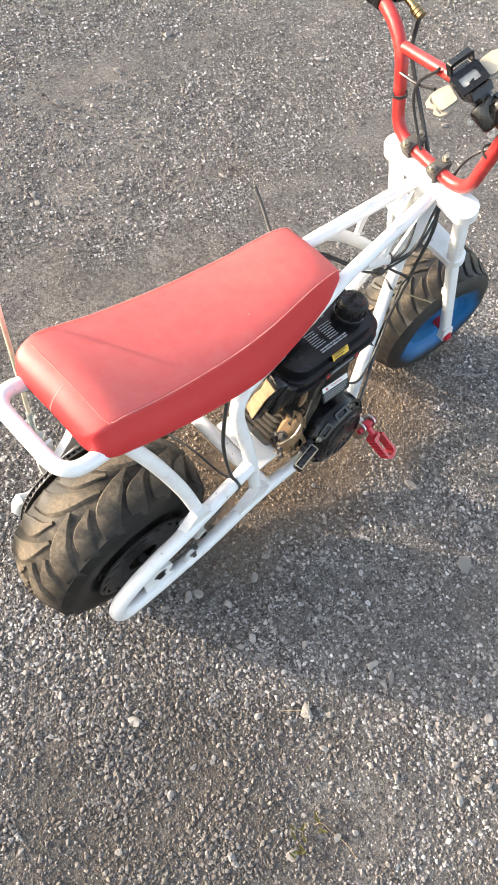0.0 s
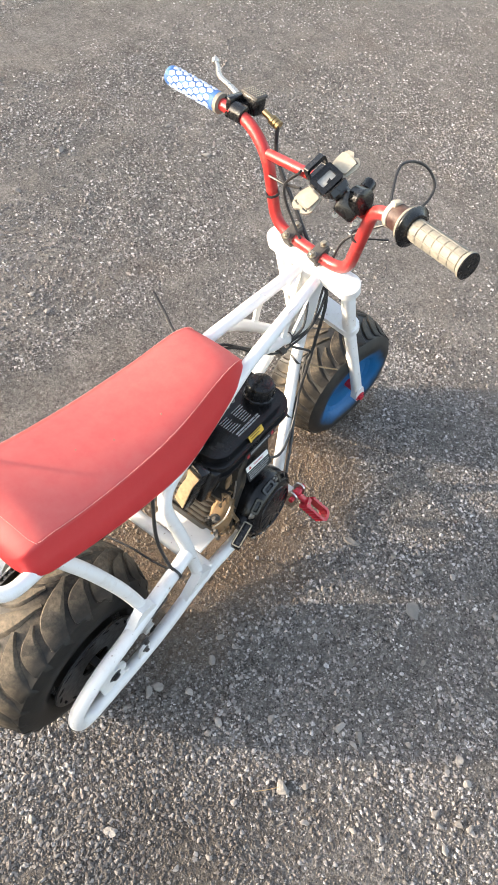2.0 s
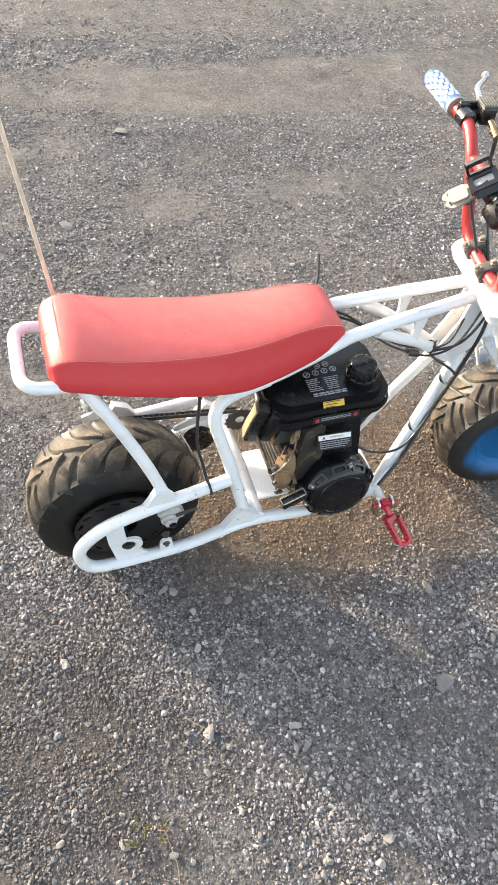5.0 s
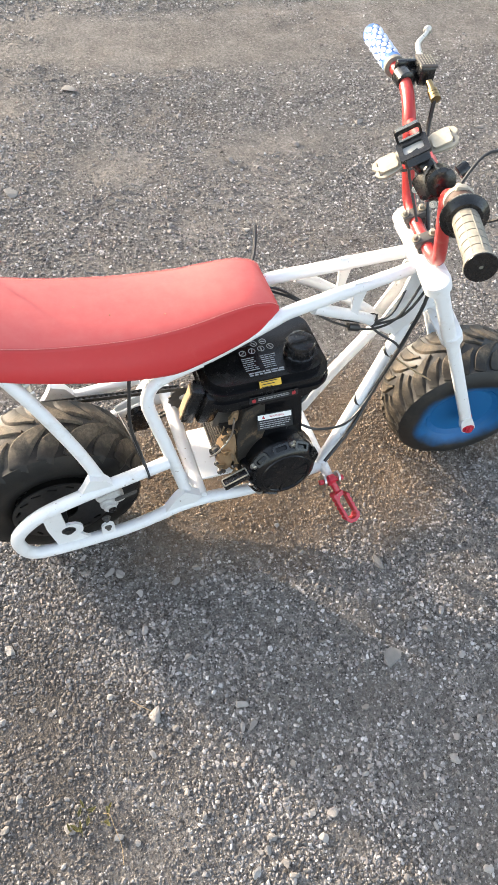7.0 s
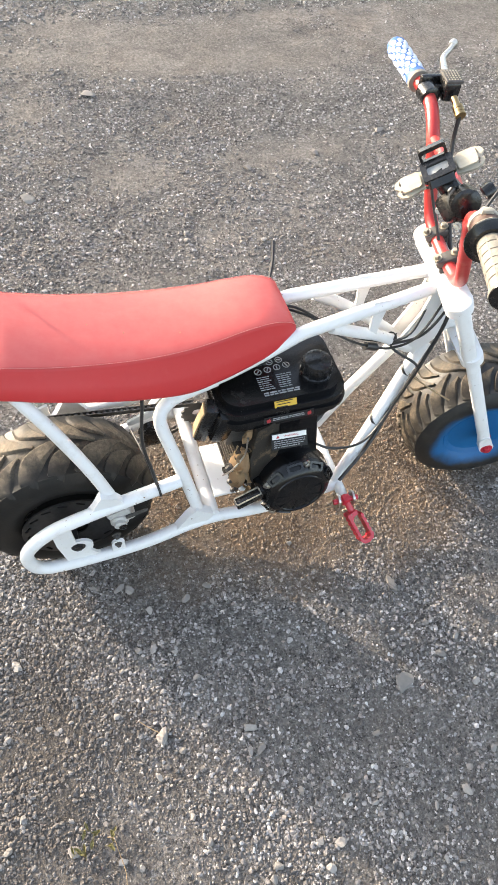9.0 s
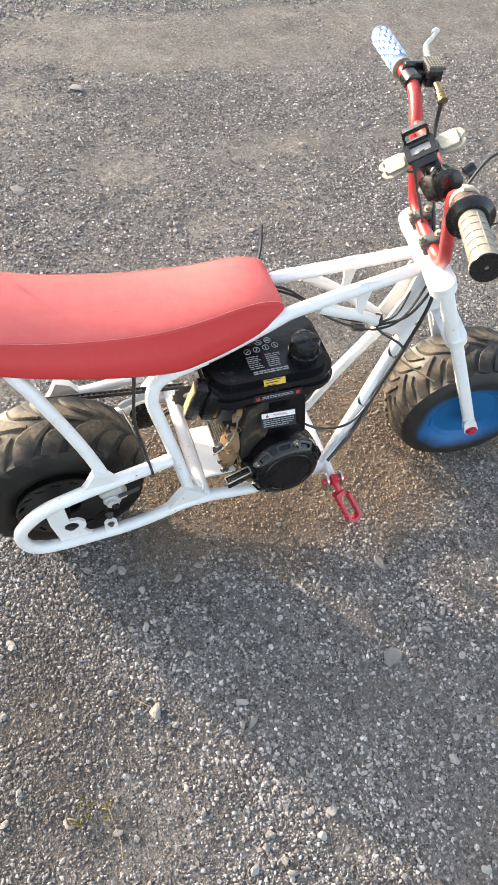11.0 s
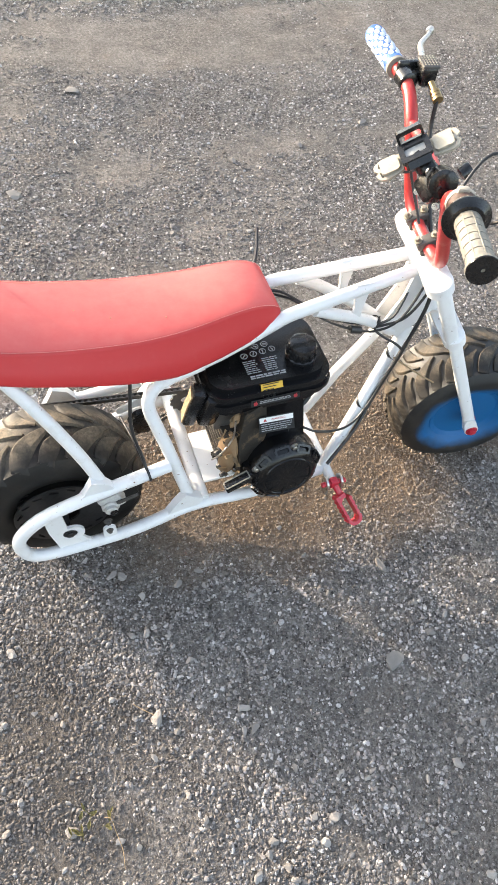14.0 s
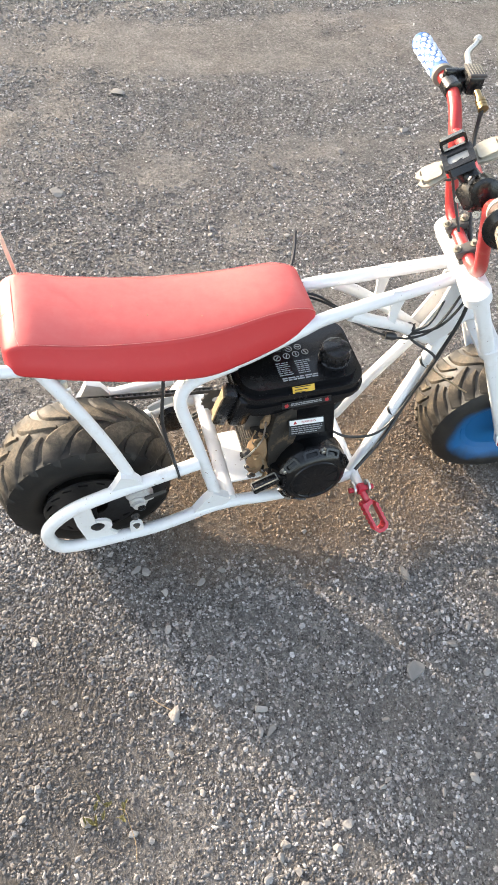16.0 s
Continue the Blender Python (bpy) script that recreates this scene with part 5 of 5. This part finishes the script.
def scatter(name, kinds, count, area, lo, hi, power, seed, clump, label, pale=False):
    """One mesh of many loose stones over the rectangle x0, y0, x1, y1."""
    SHAPES, TRI = kinds
    rng = np.random.default_rng(seed)
    x0, y0, x1, y1 = area
    pts = []
    while len(pts) < count:
        x, y = rng.uniform(x0, x1), rng.uniform(y0, y1)
        if not in_yard(x, y):
            continue
        if rng.random() < (0.42 + clump * loose(x, y)) * thinning(x, y):
            pts.append((x, y))
    k = rng.integers(0, len(SHAPES), count)
    size = lo + (hi - lo) * rng.random(count) ** power
    a = rng.uniform(0, 2 * np.pi, count)
    tilt = rng.normal(0, 0.35, count)
    nv, nf = len(SHAPES[0]), len(TRI)
    co = np.array(SHAPES)[k] * size[:, None, None] * 0.5
    ct, st = np.cos(tilt)[:, None], np.sin(tilt)[:, None]
    y, z = co[:, :, 1] * ct - co[:, :, 2] * st, co[:, :, 1] * st + co[:, :, 2] * ct
    ca, sa = np.cos(a)[:, None], np.sin(a)[:, None]
    x, y = co[:, :, 0] * ca - y * sa, co[:, :, 0] * sa + y * ca
    px = np.array(pts)
    base = np.array([rise(p, q) for p, q in pts]) - 0.003 + size * 0.05
    co = np.stack([x + px[:, :1], y + px[:, 1:], z + base[:, None]], axis=2).reshape(-1, 3)
    tri = (TRI[None] + (np.arange(count) * nv)[:, None, None]).reshape(-1)
    m = bpy.data.meshes.new(name)
    m.vertices.add(len(co))
    m.vertices.foreach_set("co", co.ravel())
    m.loops.add(len(tri))
    m.loops.foreach_set("vertex_index", tri.astype(np.int32))
    m.polygons.add(count * nf)
    m.polygons.foreach_set("loop_start", np.arange(0, len(tri), 3, dtype=np.int32))
    m.update(calc_edges=True)
    if kinds is GRAIN_SET:
        m.shade_smooth()
    else:
        m.shade_flat()
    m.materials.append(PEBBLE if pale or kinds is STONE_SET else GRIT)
    return tagged(new(name, m), label, "gravel", kind="stuff")


NEAR, BEYOND, ASIDE = (-0.62, -1.14, 1.5, 0.75), (-0.4, 0.75, 2.7, 3.2), (1.5, -0.7, 3.4, 0.75)
scatter("gravel", GRAIN_SET, 113000, NEAR, 0.003, 0.008, 1.5, 21, 0.5, "fine grey grit covering the yard")
scatter("gravel", GRAIN_SET, 12000, (-0.1, -0.36, 1.25, 0.32), 0.0035, 0.012, 1.9, 24, 0.1, "brown crumbs of soil under the bike")
scatter("gravel", GRAIN_SET, 40000, BEYOND, 0.004, 0.01, 1.4, 22, 0.85, "fine grey grit covering the yard")
scatter("gravel", GRAIN_SET, 15000, ASIDE, 0.004, 0.0095, 1.6, 23, 0.5, "fine grey grit covering the yard")
scatter("gravel", STONE_SET, 36000, NEAR, 0.0065, 0.016, 2.3, 11, 0.95, "grey crushed gravel loose on the yard")
scatter("gravel", STONE_SET, 16000, BEYOND, 0.008, 0.02, 2.1, 12, 0.95, "grey crushed gravel loose on the yard")
scatter("gravel", STONE_SET, 7000, ASIDE, 0.008, 0.018, 2.2, 15, 1.0, "grey crushed gravel loose on the yard")
scatter("gravel", STONE_SET, 1500, (-0.6, -1.2, 2.4, 2.2), 0.013, 0.022, 2.6, 13, 0.9, "larger pale pieces of crushed stone")
scatter("gravel", GRAIN_SET, 16000, (-0.4, 2.6, 4.0, 5.0), 0.008, 0.02, 2.0, 14, 0.6, "coarse gravel further off on the yard", True)
scatter("gravel", GRAIN_SET, 9000, BEYOND, 0.005, 0.012, 1.8, 25, 0.8, "pale grit among the gravel", True)
scatter("gravel", GRAIN_SET, 16000, (2.7, -0.6, 7.2, 2.6), 0.008, 0.02, 2.0, 16, 0.6, "coarse gravel further off on the yard", True)


def stone(x, y, size, flat, seed, label, material=None):
    rng = random.Random(seed)
    b = bmesh.new()
    bmesh.ops.create_icosphere(b, subdivisions=2, radius=1)
    cuts = [(Vector((rng.gauss(0, 1), rng.gauss(0, 1), rng.gauss(0, 1))).normalized(), rng.uniform(0.38, 0.68)) for _ in range(8)]
    for v in b.verts:
        for d, k in cuts:
            v.co -= d * max(0.0, v.co.dot(d) - k)
        v.co *= 1 + 0.05 * noise.noise(v.co * 3 + Vector((seed, 0, 0)))
        v.co = Vector((v.co.x, v.co.y * rng_w, v.co.z * flat * 0.62)) * size * 0.72
    ob = part("stone", b, material or STONE, None, "", 0)
    ob.matrix_basis = pose(x, y, rise(x, y) + size * flat * 0.04, rng.uniform(-5, 5), rng.uniform(-5, 5), rng.uniform(0, 360))
    return tagged(ob, label, "stone", "larger stones on the yard")


rng_w = 0.75
# loose stones that stand out: x, y, size
BY_BIKE = [(0.708, -0.37, 0.034), (0.093, -0.553, 0.034), (0.273, -0.587, 0.024), (0.069, -0.205, 0.022), (0.091, -0.214, 0.024), (0.126, -0.273, 0.02), (0.012, -0.186, 0.015), (0.214, -0.27, 0.02),
           (0.274, -0.294, 0.014), (-0.181, -0.325, 0.018), (-0.073, -0.344, 0.013), (0.038, -0.395, 0.013), (0.083, -0.362, 0.018), (0.115, -0.366, 0.018), (0.192, -0.453, 0.018), (0.16, -0.386, 0.015),
           (0.008, -0.485, 0.013), (0.283, -0.636, 0.02), (0.26, -0.631, 0.016), (0.127, -0.59, 0.015), (0.066, -0.625, 0.014), (0.271, -0.252, 0.016), (0.531, -0.289, 0.014), (0.499, -0.201, 0.015), (0.2, -0.09, 0.022)]
NEARER = [(-0.217, -0.468, 0.016), (-0.151, -0.464, 0.013), (-0.204, -0.622, 0.015), (-0.237, -0.668, 0.016), (-0.119, -0.703, 0.022), (-0.032, -0.748, 0.015), (-0.001, -0.768, 0.015), (0.136, -0.767, 0.016),
          (0.114, -0.714, 0.013), (0.236, -0.861, 0.018), (0.253, -0.845, 0.02), (0.262, -0.896, 0.018), (0.203, -0.889, 0.02), (0.272, -0.918, 0.018), (0.343, -0.829, 0.013), (0.382, -0.846, 0.022), (0.348, -0.878, 0.018),
          (0.476, -0.991, 0.016), (-0.252, -0.186, 0.018), (-0.177, -0.321, 0.021), (-0.099, -0.502, 0.013), (-0.278, -0.104, 0.012), (-0.192, -0.144, 0.012), (-0.343, -0.473, 0.013)]
OFF_SIDE = [(0.339, -0.734, 0.015), (0.427, -0.774, 0.018), (0.477, -0.799, 0.015), (0.49, -0.789, 0.014), (0.517, -0.838, 0.012), (0.67, -0.835, 0.024), (0.768, -0.779, 0.017), (0.75, -0.558, 0.02), (0.748, -0.484, 0.017),
            (0.805, -0.532, 0.016), (0.87, -0.643, 0.016), (0.695, -0.796, 0.015), (0.596, -0.84, 0.014), (0.801, -0.641, 0.018), (0.531, -0.679, 0.015), (0.536, -0.382, 0.013), (0.603, -0.946, 0.013), (0.637, -1.032, 0.017), (0.571, -0.931, 0.013)]
FAR_OFF = [(1.495, 1.49, 0.036), (1.174, 1.39, 0.031), (0.873, 1.345, 0.03), (0.971, 1.278, 0.02), (0.552, 1.02, 0.024), (0.782, 0.834, 0.02), (0.739, 1.356, 0.018), (0.818, 1.26, 0.018), (1.617, 1.745, 0.02), (1.454, 1.715, 0.022),
           (0.571, 2.037, 0.024), (0.761, 1.68, 0.022), (0.09, 1.098, 0.02), (0.803, 0.925, 0.022), (0.726, 0.93, 0.019), (1.96, 1.096, 0.036), (0.541, 0.985, 0.02), (1.367, 1.218, 0.018), (2.105, 0.535, 0.03), (2.012, 1.352, 0.026), (1.575, 1.179, 0.02)]
FLAT = [(0.637, -0.6, 0.044), (0.378, 1.96, 0.06), (0.05, 1.31, 0.05)]
for i, (x, y, sz) in enumerate(BY_BIKE + NEARER + OFF_SIDE + FAR_OFF):
    stone(x, y, sz, 0.6, i + 1, "pale broken stone lying on the gravel")
for i, (x, y, sz) in enumerate(FLAT):
    stone(x, y, sz, 0.28, i + 201, "flat grey stone set in the gravel", FLAT_STONE)


def weed(x, y, seed):
    """A small sprig: a bent stem with a few leaves."""
    rng = random.Random(seed)
    z = rise(x, y) + 0.002
    a = rng.uniform(0, 6.28)
    stem = smooth_path([(x, y, z), (x + 0.012 * math.cos(a), y + 0.012 * math.sin(a), z + 0.007), (x + 0.022 * math.cos(a + 0.7), y + 0.022 * math.sin(a + 0.7), z + 0.008), (x + 0.028 * math.cos(a + 1.2), y + 0.028 * math.sin(a + 1.2), z + 0.004)], 4)
    ob = tagged(part("weed", tube(stem, 0.0006, 5), GRASS), "small wilted weed sprig in the gravel", "weed", "weeds")
    for k in range(5):
        b = bmesh.new()
        p = stem[2 + 2 * k]
        w, h = rng.uniform(0.0025, 0.0042), rng.uniform(0.005, 0.009)
        vs = [[b.verts.new((u * w * (1 - abs(v) ** 2 * 0.8), v * h + h, 0.002 * u * u)) for u in (-1, 0, 1)] for v in (-1, -0.4, 0.3, 1)]
        for p0, p1 in zip(vs, vs[1:]):
            for i in range(2):
                b.faces.new((p0[i], p0[i + 1], p1[i + 1], p1[i]))
        bmesh.ops.solidify(b, geom=b.faces[:], thickness=0.0004)
        b.transform(Matrix.Translation(p) @ Euler((rng.uniform(-0.2, 0.4), rng.uniform(-0.3, 0.3), rng.uniform(0, 6.28))).to_matrix().to_4x4())
        part("leaf", b, SPRIG, ob)
    return ob


weed(-0.085, -0.7, 1)
weed(-0.06, -0.712, 2)
weed(-0.098, -0.726, 3)
root = smooth_path([(-0.052, -0.7, 0.008), (-0.04, -0.707, 0.012), (-0.036, -0.73, 0.008), (-0.03, -0.765, 0.007), (-0.033, -0.797, 0.005)], 5)
tagged(part("straw", tube(root, 0.0008, 6), LEAF), "pale dry straw lying on the gravel", "straw")
twig = smooth_path([(0.05, -0.51, 0.006), (0.066, -0.527, 0.009), (0.086, -0.545, 0.01)], 5)
tagged(part("twig", tube(twig, 0.0009, 6), LEAF), "thin brown twig beside a pale stone", "twig")
